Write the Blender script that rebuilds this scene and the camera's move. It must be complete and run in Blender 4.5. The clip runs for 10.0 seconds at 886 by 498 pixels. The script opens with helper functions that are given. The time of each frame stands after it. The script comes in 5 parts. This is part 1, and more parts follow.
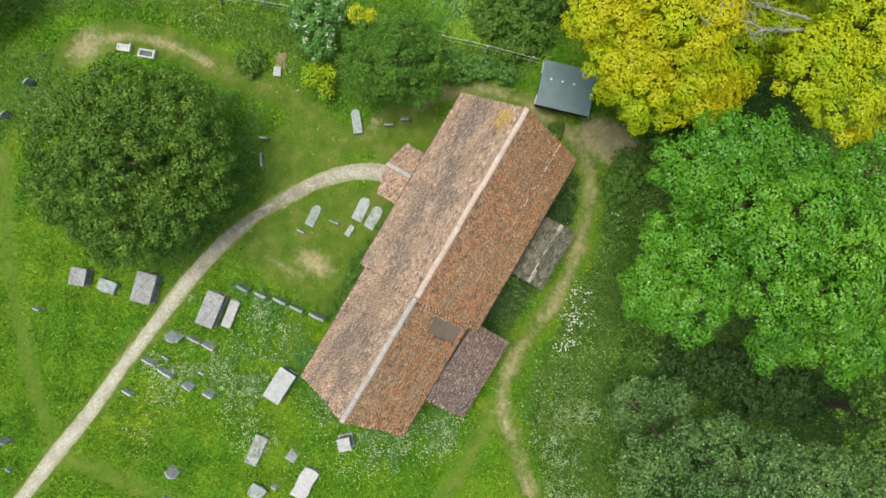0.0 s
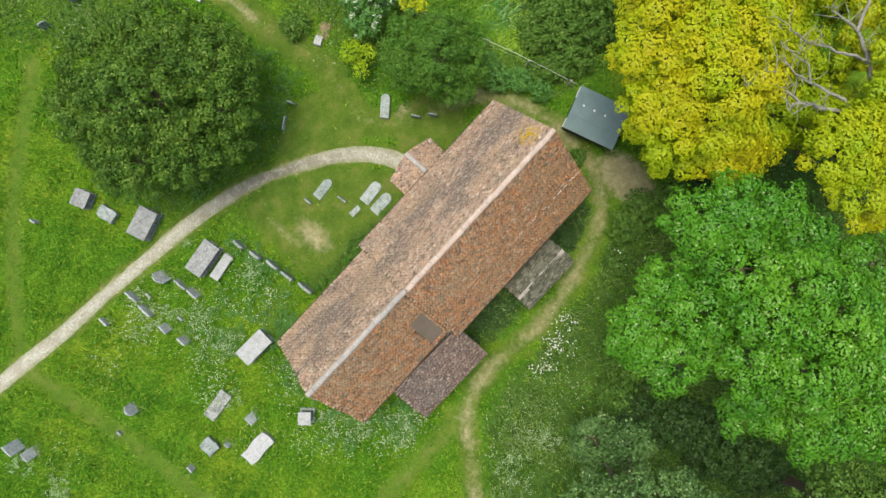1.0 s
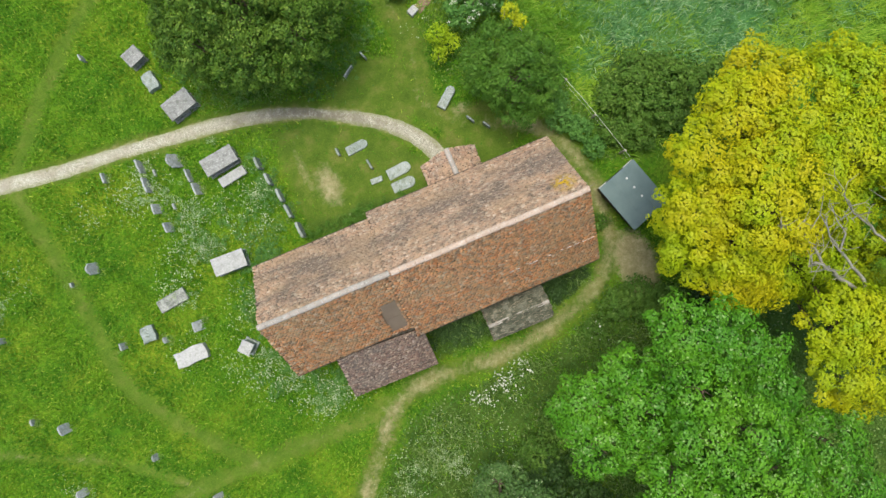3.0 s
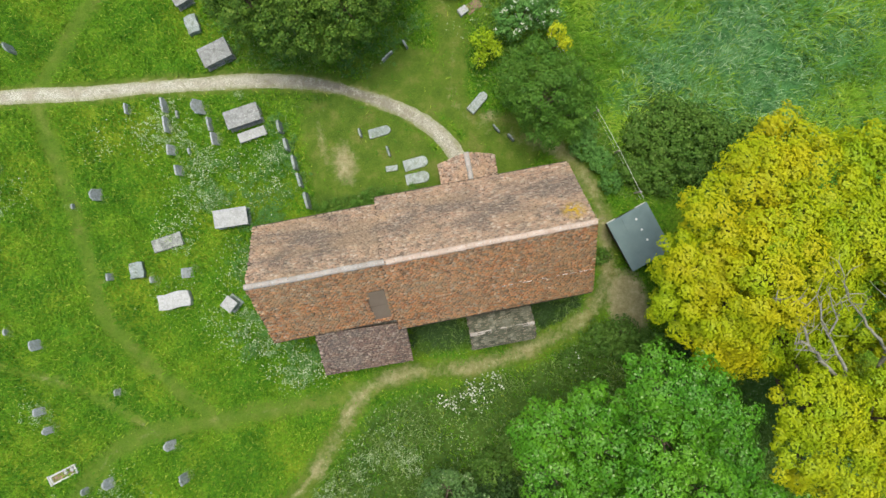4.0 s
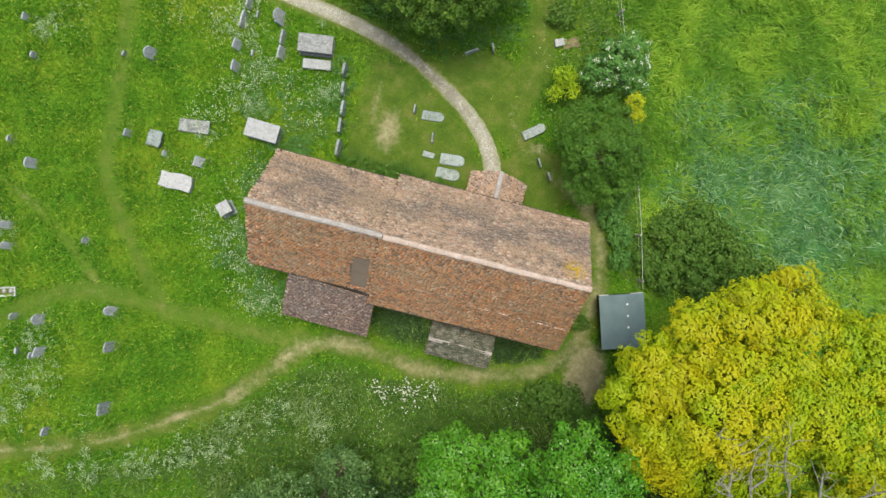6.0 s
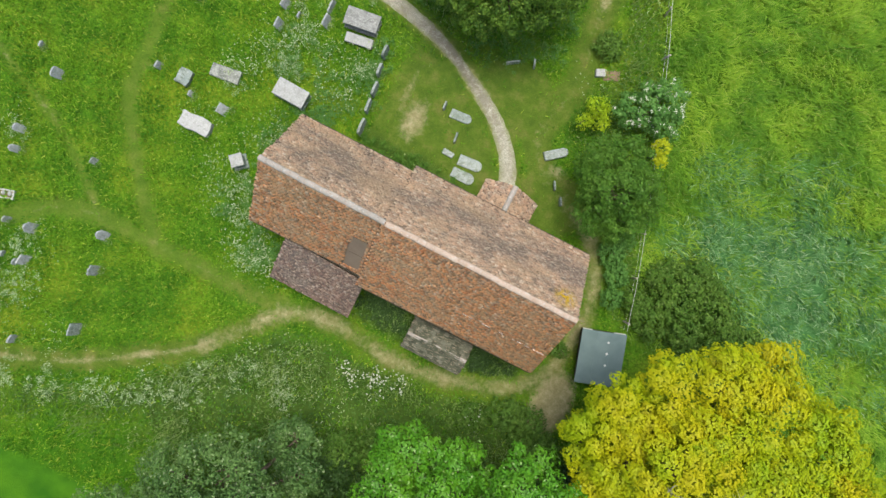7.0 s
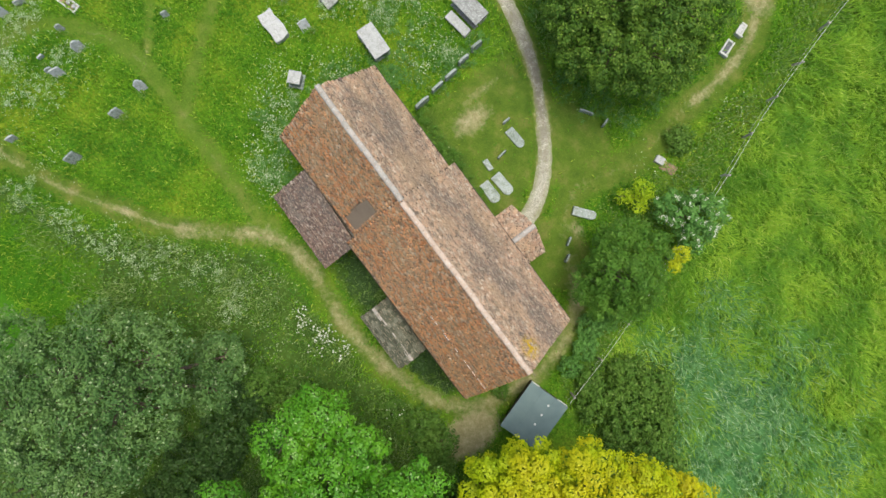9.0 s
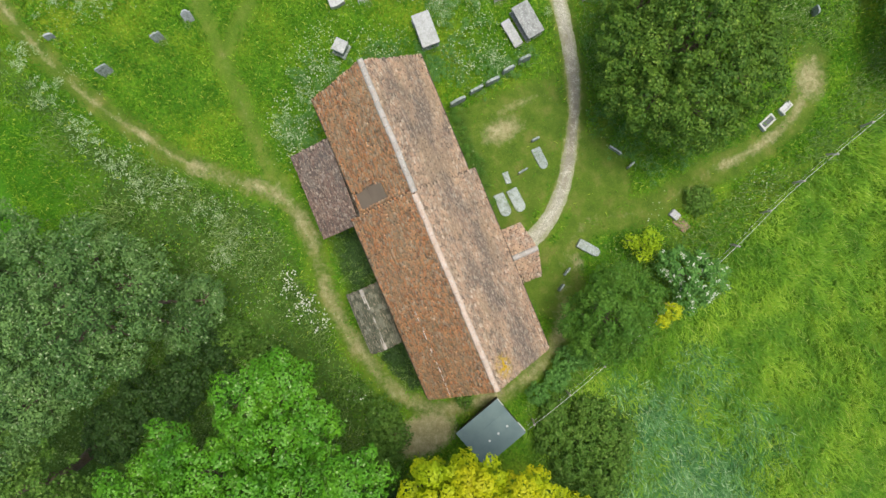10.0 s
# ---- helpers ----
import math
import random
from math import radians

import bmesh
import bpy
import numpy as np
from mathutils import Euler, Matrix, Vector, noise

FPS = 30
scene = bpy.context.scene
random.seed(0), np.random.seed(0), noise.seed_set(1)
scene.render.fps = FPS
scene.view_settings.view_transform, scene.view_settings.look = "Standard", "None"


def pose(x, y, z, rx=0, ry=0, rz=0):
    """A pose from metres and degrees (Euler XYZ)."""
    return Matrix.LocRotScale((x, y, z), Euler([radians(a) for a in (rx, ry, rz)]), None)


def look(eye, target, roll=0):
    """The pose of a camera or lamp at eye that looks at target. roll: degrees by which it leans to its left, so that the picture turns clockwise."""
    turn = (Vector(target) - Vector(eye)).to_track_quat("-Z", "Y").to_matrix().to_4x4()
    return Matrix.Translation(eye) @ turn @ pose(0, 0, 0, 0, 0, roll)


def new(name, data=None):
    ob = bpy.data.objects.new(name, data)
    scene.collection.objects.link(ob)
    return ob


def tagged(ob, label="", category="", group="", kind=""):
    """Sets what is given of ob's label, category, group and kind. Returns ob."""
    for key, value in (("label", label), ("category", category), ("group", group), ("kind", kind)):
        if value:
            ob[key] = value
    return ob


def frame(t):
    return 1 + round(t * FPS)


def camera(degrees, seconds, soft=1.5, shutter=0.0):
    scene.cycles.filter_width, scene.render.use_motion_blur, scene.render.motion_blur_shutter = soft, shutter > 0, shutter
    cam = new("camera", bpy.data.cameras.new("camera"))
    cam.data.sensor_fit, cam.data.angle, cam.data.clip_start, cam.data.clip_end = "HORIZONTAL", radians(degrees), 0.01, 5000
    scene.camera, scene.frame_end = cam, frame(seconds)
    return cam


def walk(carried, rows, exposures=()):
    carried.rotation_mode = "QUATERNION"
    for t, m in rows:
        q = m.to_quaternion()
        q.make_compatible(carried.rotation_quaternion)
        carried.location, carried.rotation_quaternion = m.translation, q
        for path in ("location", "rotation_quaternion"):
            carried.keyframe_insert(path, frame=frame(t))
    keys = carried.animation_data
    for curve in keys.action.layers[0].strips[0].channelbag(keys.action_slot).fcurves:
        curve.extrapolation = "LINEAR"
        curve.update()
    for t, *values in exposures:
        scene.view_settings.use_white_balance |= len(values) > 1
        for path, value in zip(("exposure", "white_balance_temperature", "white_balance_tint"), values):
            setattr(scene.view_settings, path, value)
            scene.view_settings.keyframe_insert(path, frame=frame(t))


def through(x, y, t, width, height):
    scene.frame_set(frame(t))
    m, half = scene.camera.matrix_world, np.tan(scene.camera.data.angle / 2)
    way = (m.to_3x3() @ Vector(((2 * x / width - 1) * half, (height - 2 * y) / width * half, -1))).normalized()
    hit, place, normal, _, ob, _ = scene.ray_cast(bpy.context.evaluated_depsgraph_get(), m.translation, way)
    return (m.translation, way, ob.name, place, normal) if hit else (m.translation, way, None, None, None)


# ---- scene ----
cam = camera(70, 10.0, soft=1.5)
PATH = [
    (0, pose(2.273, -0.674, 36.314, 1.612, 0.760, -59.495)),
    (0.5, pose(2.270, -0.668, 36.347, 1.649, 0.551, -53.427)),
    (1, pose(2.274, -0.662, 36.396, 1.680, 0.331, -47.267)),
    (1.5, pose(2.286, -0.651, 36.445, 1.701, 0.126, -41.141)),
    (2, pose(2.311, -0.642, 36.503, 1.683, -0.084, -35.091)),
    (2.5, pose(2.350, -0.630, 36.562, 1.692, -0.271, -29.064)),
    (4, pose(2.476, -0.594, 36.687, 1.506, -0.749, -10.822)),
    (4.5, pose(2.500, -0.584, 36.718, 1.435, -0.888, -4.575)),
    (5, pose(2.508, -0.574, 36.756, 1.338, -1.064, 1.759)),
    (5.5, pose(2.491, -0.567, 36.787, 1.198, -1.287, 8.059)),
    (7, pose(2.357, -0.530, 36.816, 0.463, -1.996, 27.097)),
    (7.5, pose(2.284, -0.525, 36.823, 0.209, -2.110, 33.569)),
    (8, pose(2.194, -0.524, 36.815, -0.124, -2.269, 40.055)),
    (8.5, pose(2.100, -0.519, 36.804, -0.544, -2.446, 46.590)),
    (9, pose(2.002, -0.508, 36.785, -0.948, -2.466, 53.277)),
    (9.5, pose(1.914, -0.501, 36.760, -1.374, -2.353, 60.235)),
    (10, pose(1.835, -0.489, 36.733, -1.806, -2.255, 67.266)),
]
walk(cam, PATH, exposures=[(0.0, 0.89), (3.0, 0.87), (5.0, 0.83), (7.0, 0.83), (10.0, 0.88)])

# ---- daylight under a bright overcast sky ----
world = bpy.data.worlds.new("overcast_sky")
scene.world = world
world.use_nodes = True
wt = world.node_tree
sky = wt.nodes.new("ShaderNodeTexSky")
sky.sky_type = "NISHITA"
sky.sun_disc = False
sky.sun_elevation, sky.sun_rotation = radians(80), radians(-15)
sky.air_density, sky.dust_density, sky.ozone_density = 1.0, 4.0, 0.6
wt.nodes["Background"].inputs["Strength"].default_value = 0.125
wt.links.new(sky.outputs["Color"], wt.nodes["Background"].inputs["Color"])

sun_data = bpy.data.lights.new("sun", "SUN")
sun_data.energy, sun_data.angle, sun_data.color = 1.9, radians(26), (1.0, 0.96, 0.88)
sun = new("sun", sun_data)
# high, from the porch side
sun.matrix_world = look((-1.0, 3.8, 24), (0, 0, 0))

# ---- materials ----
class Nodes:
    """Small builder for node materials; textures run in world metres."""

    def __init__(self, name, rough=0.85, metal=0.0):
        self.m = bpy.data.materials.new(name)
        self.m.use_nodes = True
        self.t = self.m.node_tree
        self.b = self.t.nodes["Principled BSDF"]
        self.b.inputs["Roughness"].default_value = rough
        self.b.inputs["Metallic"].default_value = metal
        self.geo = self.t.nodes.new("ShaderNodeNewGeometry")
        self.pos = self.geo.outputs["Position"]
        self.island = self.geo.outputs["Random Per Island"]

    def link(self, a, b):
        self.t.links.new(a, b)

    def node(self, kind):
        return self.t.nodes.new(kind)

    def fbm(self, scale, detail=4.0, rough=0.55, stretch=None):
        n = self.node("ShaderNodeTexNoise")
        n.inputs["Scale"].default_value = scale
        n.inputs["Detail"].default_value = detail
        n.inputs["Roughness"].default_value = rough
        src = self.pos
        if stretch:
            mp = self.node("ShaderNodeMapping")
            mp.inputs["Scale"].default_value = stretch
            self.link(src, mp.inputs["Vector"])
            src = mp.outputs["Vector"]
        self.link(src, n.inputs["Vector"])
        return n.outputs["Fac"]

    def cells(self, scale):
        n = self.node("ShaderNodeTexVoronoi")
        n.inputs["Scale"].default_value = scale
        self.link(self.pos, n.inputs["Vector"])
        return n.outputs["Distance"]

    def obj_random(self):
        return self.node("ShaderNodeObjectInfo").outputs["Random"]

    def attr(self, name):
        n = self.node("ShaderNodeAttribute")
        n.attribute_name = name
        return n.outputs["Fac"]

    def ramp(self, fac, stops):
        r = self.node("ShaderNodeValToRGB")
        e = r.color_ramp.elements
        while len(e) < len(stops):
            e.new(0.5)
        for el, (p, c) in zip(e, stops):
            el.position = p
            el.color = (*c, 1) if len(c) == 3 else c
        self.link(fac, r.inputs["Fac"])
        return r.outputs["Color"]

    def step(self, fac, lo, hi):
        n = self.node("ShaderNodeMapRange")
        n.inputs["From Min"].default_value = lo
        n.inputs["From Max"].default_value = hi
        self.link(fac, n.inputs["Value"])
        return n.outputs["Result"]

    def mix(self, fac, a, b, blend="MIX"):
        n = self.node("ShaderNodeMix")
        n.data_type, n.blend_type = "RGBA", blend
        for sock, v in ((n.inputs[0], fac), (n.inputs[6], a), (n.inputs[7], b)):
            if isinstance(v, tuple):
                sock.default_value = (*v, 1)
            elif isinstance(v, (int, float)):
                sock.default_value = v
            else:
                self.link(v, sock)
        return n.outputs[2]

    def times(self, a, k):
        n = self.node("ShaderNodeMath")
        n.operation = "MULTIPLY"
        self.link(a, n.inputs[0])
        if isinstance(k, (int, float)):
            n.inputs[1].default_value = k
        else:
            self.link(k, n.inputs[1])
        return n.outputs[0]

    def color(self, c):
        self.link(c, self.b.inputs["Base Color"]) if not isinstance(c, tuple) else None
        return self

    def bump(self, height, strength=0.4, distance=0.02):
        n = self.node("ShaderNodeBump")
        n.inputs["Strength"].default_value = strength
        n.inputs["Distance"].default_value = distance
        self.link(height, n.inputs["Height"])
        self.link(n.outputs["Normal"], self.b.inputs["Normal"])
        return self

    def through_light(self, c, amount):
        tr = self.node("ShaderNodeBsdfTranslucent")
        mx = self.node("ShaderNodeMixShader")
        mx.inputs["Fac"].default_value = amount
        self.link(c, tr.inputs["Color"])
        self.link(self.b.outputs["BSDF"], mx.inputs[1])
        self.link(tr.outputs["BSDF"], mx.inputs[2])
        self.link(mx.outputs["Shader"], self.t.nodes["Material Output"].inputs["Surface"])
        return self


def leaf_material(name, dark, mid, light, tips, through=0.15, rough=0.55, patch=0.5, tone=None, shine=0.15, weight=0.55, calm=0.5, tipped=0.93):
    """Leaves that differ a little one from the other, and more from bough to bough."""
    n = Nodes(name, rough)
    near = lambda c: tuple(m + (v - m) * calm for v, m in zip(c, mid))
    one = n.ramp(n.island, [(0.0, near(dark)), (0.5, mid), (tipped - 0.02, near(light)), (tipped + 0.02, tips)])
    a, b, d = tone or (near(dark), mid, near(light))
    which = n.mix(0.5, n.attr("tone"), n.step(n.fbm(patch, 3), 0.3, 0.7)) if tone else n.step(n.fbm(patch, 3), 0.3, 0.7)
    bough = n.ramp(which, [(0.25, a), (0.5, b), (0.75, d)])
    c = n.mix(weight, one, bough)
    n.color(c)
    n.b.inputs["Specular IOR Level"].default_value = shine
    return n.through_light(c, through).m


def tile_material(name, base, lichen, lichen_amount, pale, spot=None, warm=0.0, dark=0.7, bands=None, even=0.32):
    """Fired clay: tiles differ, runs of a course weather alike, and lichen grows in broad drifts."""
    n = Nodes(name, 0.9)
    n.b.inputs["Specular IOR Level"].default_value = 0.15
    which = n.node("ShaderNodeMath")
    which.operation = "FRACT"
    summed = n.node("ShaderNodeMath")
    n.link(n.island, summed.inputs[0])
    n.link(n.obj_random(), summed.inputs[1])
    n.link(summed.outputs[0], which.inputs[0])
    runs = n.step(n.fbm(1.0, 4, 0.7, (1.5, 5.5, 5.5)), 0.28, 0.72)
    c = n.mix(even, n.ramp(which.outputs[0], base), n.ramp(runs, base))
    drift = n.fbm(0.7, 5, 0.65, (0.7, 1.4, 1.4))
    if bands:
        # lichen and soot gather along the middle of the slope, away from ridge and eave
        axes = n.node("ShaderNodeSeparateXYZ")
        n.link(n.pos, axes.inputs[0])
        across = n.ramp(n.times(axes.outputs["Y"], 1 / 3.5), bands)
        total = n.node("ShaderNodeMath")
        total.operation = "ADD"
        n.link(drift, total.inputs[0])
        n.link(across, total.inputs[1])
        drift = total.outputs[0]
    c = n.mix(n.times(n.step(drift, 0.54 - lichen_amount, 0.72 - lichen_amount), 0.75), c, lichen[0])
    spots = n.step(n.fbm(1.0, 6, 0.75, (2.6, 8.5, 8.5)), 0.50, 0.58)
    c = n.mix(n.times(spots, dark), c, lichen[1])
    c = n.mix(n.times(n.step(n.fbm(1.0, 5, 0.75, (4.0, 14.0, 14.0)), 0.54, 0.60), pale), c, (0.60, 0.48, 0.35))
    c = n.mix(n.times(n.step(n.fbm(0.6, 2, 0.5, (0.5, 1.3, 1.0)), 0.5, 0.64), warm), c, (0.66, 0.44, 0.25))
    if spot:
        far = n.node("ShaderNodeVectorMath")
        far.operation = "DISTANCE"
        n.link(n.pos, far.inputs[0])
        far.inputs[1].default_value = spot[0]
        c = n.mix(n.times(n.step(far.outputs["Value"], 0.75, 0.2), n.step(n.fbm(5, 4), 0.4, 0.55)), c, spot[1])
    n.color(c)
    return n.bump(n.fbm(60, 3), 0.5, 0.01).m


def stone_material(name, a, b, spot, spot_amount=0.5):
    n = Nodes(name, 0.9)
    n.b.inputs["Specular IOR Level"].default_value = 0.2
    c = n.ramp(n.fbm(2.3, 6, 0.65), [(0.3, a), (0.7, b)])
    c = n.mix(n.times(n.step(n.fbm(5.5, 6, 0.75), 0.47, 0.6), spot_amount), c, spot)
    c = n.mix(n.times(n.step(n.fbm(13, 4, 0.7), 0.57, 0.64), 0.75), c, (0.50, 0.52, 0.47))
    c = n.mix(0.2, c, n.ramp(n.obj_random(), [(0.0, (0.13, 0.14, 0.12)), (1.0, (0.36, 0.36, 0.33))]))
    n.color(c)
    return n.bump(n.fbm(38, 5, 0.7), 0.6, 0.015).m


M_TILE_S = tile_material("orange_clay_tile", [(0.0, (0.58, 0.185, 0.075)), (0.2, (0.84, 0.35, 0.14)), (0.45, (0.93, 0.47, 0.215)), (0.64, (0.80, 0.41, 0.20)), (0.76, (0.50, 0.285, 0.155)), (0.86, (0.17, 0.11, 0.07)), (0.92, (0.88, 0.57, 0.32)), (1.0, (0.96, 0.74, 0.51))],
                         [(0.62, 0.385, 0.21), (0.17, 0.12, 0.075)], -0.04, 0.9, None, 0.35, 0.58)
M_TILE_N = tile_material("weathered_pink_clay_tile", [(0.0, (0.40, 0.235, 0.145)), (0.3, (0.62, 0.395, 0.255)), (0.55, (0.56, 0.385, 0.26)), (0.70, (0.36, 0.255, 0.18)), (0.81, (0.14, 0.11, 0.085)), (0.9, (0.68, 0.51, 0.36)), (1.0, (0.86, 0.73, 0.56))],
                         [(0.17, 0.145, 0.12), (0.12, 0.098, 0.08)], 0.02, 0.9, ((9.55, 0.75, 6.3), (0.60, 0.38, 0.02)), 0.3, 0.5,
                         [(0.05, (0.0, 0.0, 0.0)), (0.32, (0.10, 0.10, 0.10)), (0.5, (0.16, 0.16, 0.16)), (0.74, (0.13, 0.13, 0.13)), (0.92, (0.0, 0.0, 0.0))])
M_TILE_V = tile_material("dark_lichened_tile", [(0.0, (0.09, 0.062, 0.048)), (0.35, (0.19, 0.125, 0.095)), (0.7, (0.25, 0.165, 0.125)), (0.85, (0.085, 0.066, 0.052)), (1.0, (0.44, 0.36, 0.29))],
                         [(0.17, 0.15, 0.125), (0.12, 0.105, 0.09)], 0.06, 0.6)
M_SLATE = tile_material("mossy_stone_slate", [(0.0, (0.045, 0.05, 0.032)), (0.5, (0.08, 0.086, 0.056)), (1.0, (0.15, 0.152, 0.112))],
                        [(0.065, 0.072, 0.046), (0.04, 0.045, 0.03)], 0.0, 0.3, None, 0.0, 0.45, None, 0.1)
M_RIDGE = stone_material("pale_ridge_tile", (0.38, 0.285, 0.21), (0.50, 0.395, 0.31), (0.36, 0.22, 0.14), 0.5)
M_RIDGE_GREY = stone_material("grey_lichened_ridge_tile", (0.24, 0.225, 0.195), (0.38, 0.345, 0.30), (0.33, 0.22, 0.15), 0.35)
M_STONE = stone_material("grey_headstone", (0.25, 0.285, 0.28), (0.41, 0.445, 0.44), (0.15, 0.175, 0.135), 0.65)
M_LEDGER = stone_material("lichened_ledger_stone", (0.17, 0.215, 0.19), (0.31, 0.36, 0.335), (0.10, 0.135, 0.08), 0.85)
M_STAINED = stone_material("stained_ledger_stone", (0.13, 0.145, 0.12), (0.40, 0.42, 0.37), (0.06, 0.07, 0.05), 0.85)
M_WHITE = stone_material("pale_limestone", (0.31, 0.32, 0.305), (0.41, 0.42, 0.40), (0.2, 0.21, 0.18), 0.6)
M_TOMB = stone_material("speckled_tomb_stone", (0.17, 0.18, 0.17), (0.29, 0.30, 0.285), (0.10, 0.105, 0.085), 0.7)


def wall_material():
    n = Nodes("flint_rubble_wall", 0.9)
    v = n.cells(7.0)
    c = n.ramp(v, [(0.0, (0.32, 0.30, 0.26)), (0.35, (0.24, 0.22, 0.19)), (0.6, (0.42, 0.39, 0.33))])
    c = n.mix(n.step(n.fbm(0.8, 4), 0.45, 0.7), c, (0.36, 0.33, 0.28))
    return n.color(c).bump(v, 0.7, 0.03).m


def gravel_material():
    n = Nodes("pale_gravel", 0.95)
    c = n.ramp(n.cells(26), [(0.0, (0.43, 0.43, 0.34)), (0.3, (0.53, 0.53, 0.43)), (0.6, (0.26, 0.25, 0.18))])
    c = n.mix(n.times(n.step(n.fbm(1.1, 6, 0.75), 0.46, 0.62), 0.8), c, (0.25, 0.225, 0.16))
    c = n.mix(n.times(n.attr("worn"), n.step(n.fbm(1.6, 6, 0.8), 0.38, 0.54)), c, (0.13, 0.115, 0.075))
    c = n.mix(n.times(n.step(n.fbm(8.5, 5, 0.8), 0.5, 0.62), 0.7), c, (0.15, 0.14, 0.10))
    c = n.mix(n.times(n.step(n.fbm(3.7, 5, 0.7), 0.56, 0.66), 0.6), c, (0.16, 0.17, 0.075))
    c = n.mix(n.times(n.step(n.attr("edge"), 0.35, 1.0), n.step(n.fbm(4.5, 5, 0.7), 0.3, 0.6)), c, (0.15, 0.18, 0.05))
    return n.color(c).bump(n.cells(34), 0.6, 0.02).m


def ground_material():
    n = Nodes("churchyard_turf", 0.95)
    n.b.inputs["Specular IOR Level"].default_value = 0.1
    base = n.ramp(n.fbm(0.33, 6, 0.65), [(0.3, (0.046, 0.155, 0.008)), (0.46, (0.08, 0.208, 0.010)), (0.58, (0.12, 0.25, 0.012)), (0.74, (0.175, 0.252, 0.02))])
    base = n.mix(n.times(n.step(n.fbm(4.2, 6, 0.75), 0.44, 0.60), 0.75), base, (0.028, 0.08, 0.006))
    base = n.mix(n.times(n.step(n.fbm(7.5, 5, 0.7), 0.53, 0.64), 0.75), base, (0.20, 0.29, 0.025))
    base = n.mix(n.times(n.step(n.fbm(0.16, 3, 0.6), 0.47, 0.66), 0.5), base, (0.235, 0.285, 0.018))
    mown = n.ramp(n.fbm(0.9, 5, 0.6), [(0.3, (0.068, 0.125, 0.014)), (0.5, (0.10, 0.165, 0.018)), (0.72, (0.19, 0.195, 0.05))])
    mown = n.mix(n.times(n.attr("lane"), 0.28), mown, n.ramp(n.fbm(0.8, 5, 0.6), [(0.3, (0.085, 0.20, 0.014)), (0.55, (0.125, 0.26, 0.018)), (0.75, (0.175, 0.27, 0.03))]))
    mown = n.mix(n.times(n.step(n.fbm(9, 5, 0.7), 0.45, 0.65), 0.45), mown, (0.045, 0.09, 0.010))
    meadow = n.ramp(n.fbm(0.18, 5, 0.6), [(0.35, (0.075, 0.185, 0.014)), (0.55, (0.09, 0.20, 0.016)), (0.75, (0.16, 0.24, 0.018))])
    # dark turf below the weeds; shade by the wall and oak is in this colour
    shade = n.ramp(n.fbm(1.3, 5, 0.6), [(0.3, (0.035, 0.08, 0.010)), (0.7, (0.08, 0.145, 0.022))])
    soil = n.ramp(n.fbm(2.2, 6, 0.75), [(0.3, (0.20, 0.185, 0.075)), (0.5, (0.31, 0.285, 0.14)), (0.7, (0.45, 0.405, 0.24))])
    c = n.mix(n.attr("mown"), base, mown)
    meadow = n.mix(n.attr("teal"), meadow, n.ramp(n.fbm(0.7, 5, 0.65), [(0.3, (0.045, 0.15, 0.04)), (0.7, (0.10, 0.25, 0.085))]))
    c = n.mix(n.attr("meadow"), c, meadow)
    c = n.mix(n.attr("herb_shade"), c, shade)
    c = n.mix(n.attr("lush"), c, n.ramp(n.fbm(0.5, 4, 0.6), [(0.3, (0.03, 0.125, 0.006)), (0.7, (0.07, 0.20, 0.008))]))
    worn_fac = n.node("ShaderNodeMath")
    worn_fac.operation = "ADD"
    n.link(n.attr("bare"), worn_fac.inputs[0])
    n.link(n.fbm(2.7, 6, 0.75), worn_fac.inputs[1])
    c = n.mix(n.step(worn_fac.outputs[0], 0.72, 1.15), c, soil)
    n.color(c)
    return n.bump(n.fbm(11, 6, 0.8), 1.0, 0.12).m


M_WALL = wall_material()
M_GRAVEL = gravel_material()
M_GROUND = ground_material()


def plain(name, a, b, scale=3.0, rough=0.7, metal=0.0, bump=0.2):
    n = Nodes(name, rough, metal)
    n.b.inputs["Specular IOR Level"].default_value = 0.2
    n.color(n.ramp(n.fbm(scale, 6, 0.65), [(0.3, a), (0.7, b)]))
    return n.bump(n.fbm(scale * 12, 3), bump, 0.01).m


M_LEAD = plain("weathered_lead_sheet", (0.135, 0.105, 0.076), (0.175, 0.138, 0.10), 1.5, 0.75)
M_FELT = plain("grey_green_roofing_sheet", (0.085, 0.13, 0.126), (0.115, 0.165, 0.16), 1.2, 0.6)
M_TIMBER = plain("dark_stained_boards", (0.06, 0.045, 0.03), (0.11, 0.085, 0.06), 4)
M_POST = plain("weathered_oak", (0.27, 0.25, 0.21), (0.40, 0.37, 0.32), 6)
M_WIRE = plain("galvanised_wire", (0.45, 0.46, 0.44), (0.55, 0.56, 0.53), 9, 0.5, 0.3)
M_PAINT = plain("white_paint", (0.30, 0.31, 0.27), (0.44, 0.45, 0.41), 5, 0.6)
M_SOIL = plain("bare_grave_soil", (0.17, 0.115, 0.075), (0.27, 0.19, 0.13), 6, 0.95, 0.0, 0.8)
M_BARK = plain("brown_bark", (0.06, 0.045, 0.03), (0.14, 0.11, 0.08), 8, 0.9, 0.0, 0.8)
M_DEAD = plain("bleached_dead_wood", (0.13, 0.125, 0.09), (0.29, 0.285, 0.22), 5, 0.9, 0.0, 0.6)
M_DARK = plain("dark_polished_granite", (0.05, 0.055, 0.06), (0.12, 0.125, 0.13), 12, 0.4)
M_PETAL = leaf_material("cream_flower", (0.15, 0.25, 0.07), (0.30, 0.38, 0.19), (0.48, 0.53, 0.36), (0.62, 0.65, 0.53), 0.15, 0.6, 1.5)
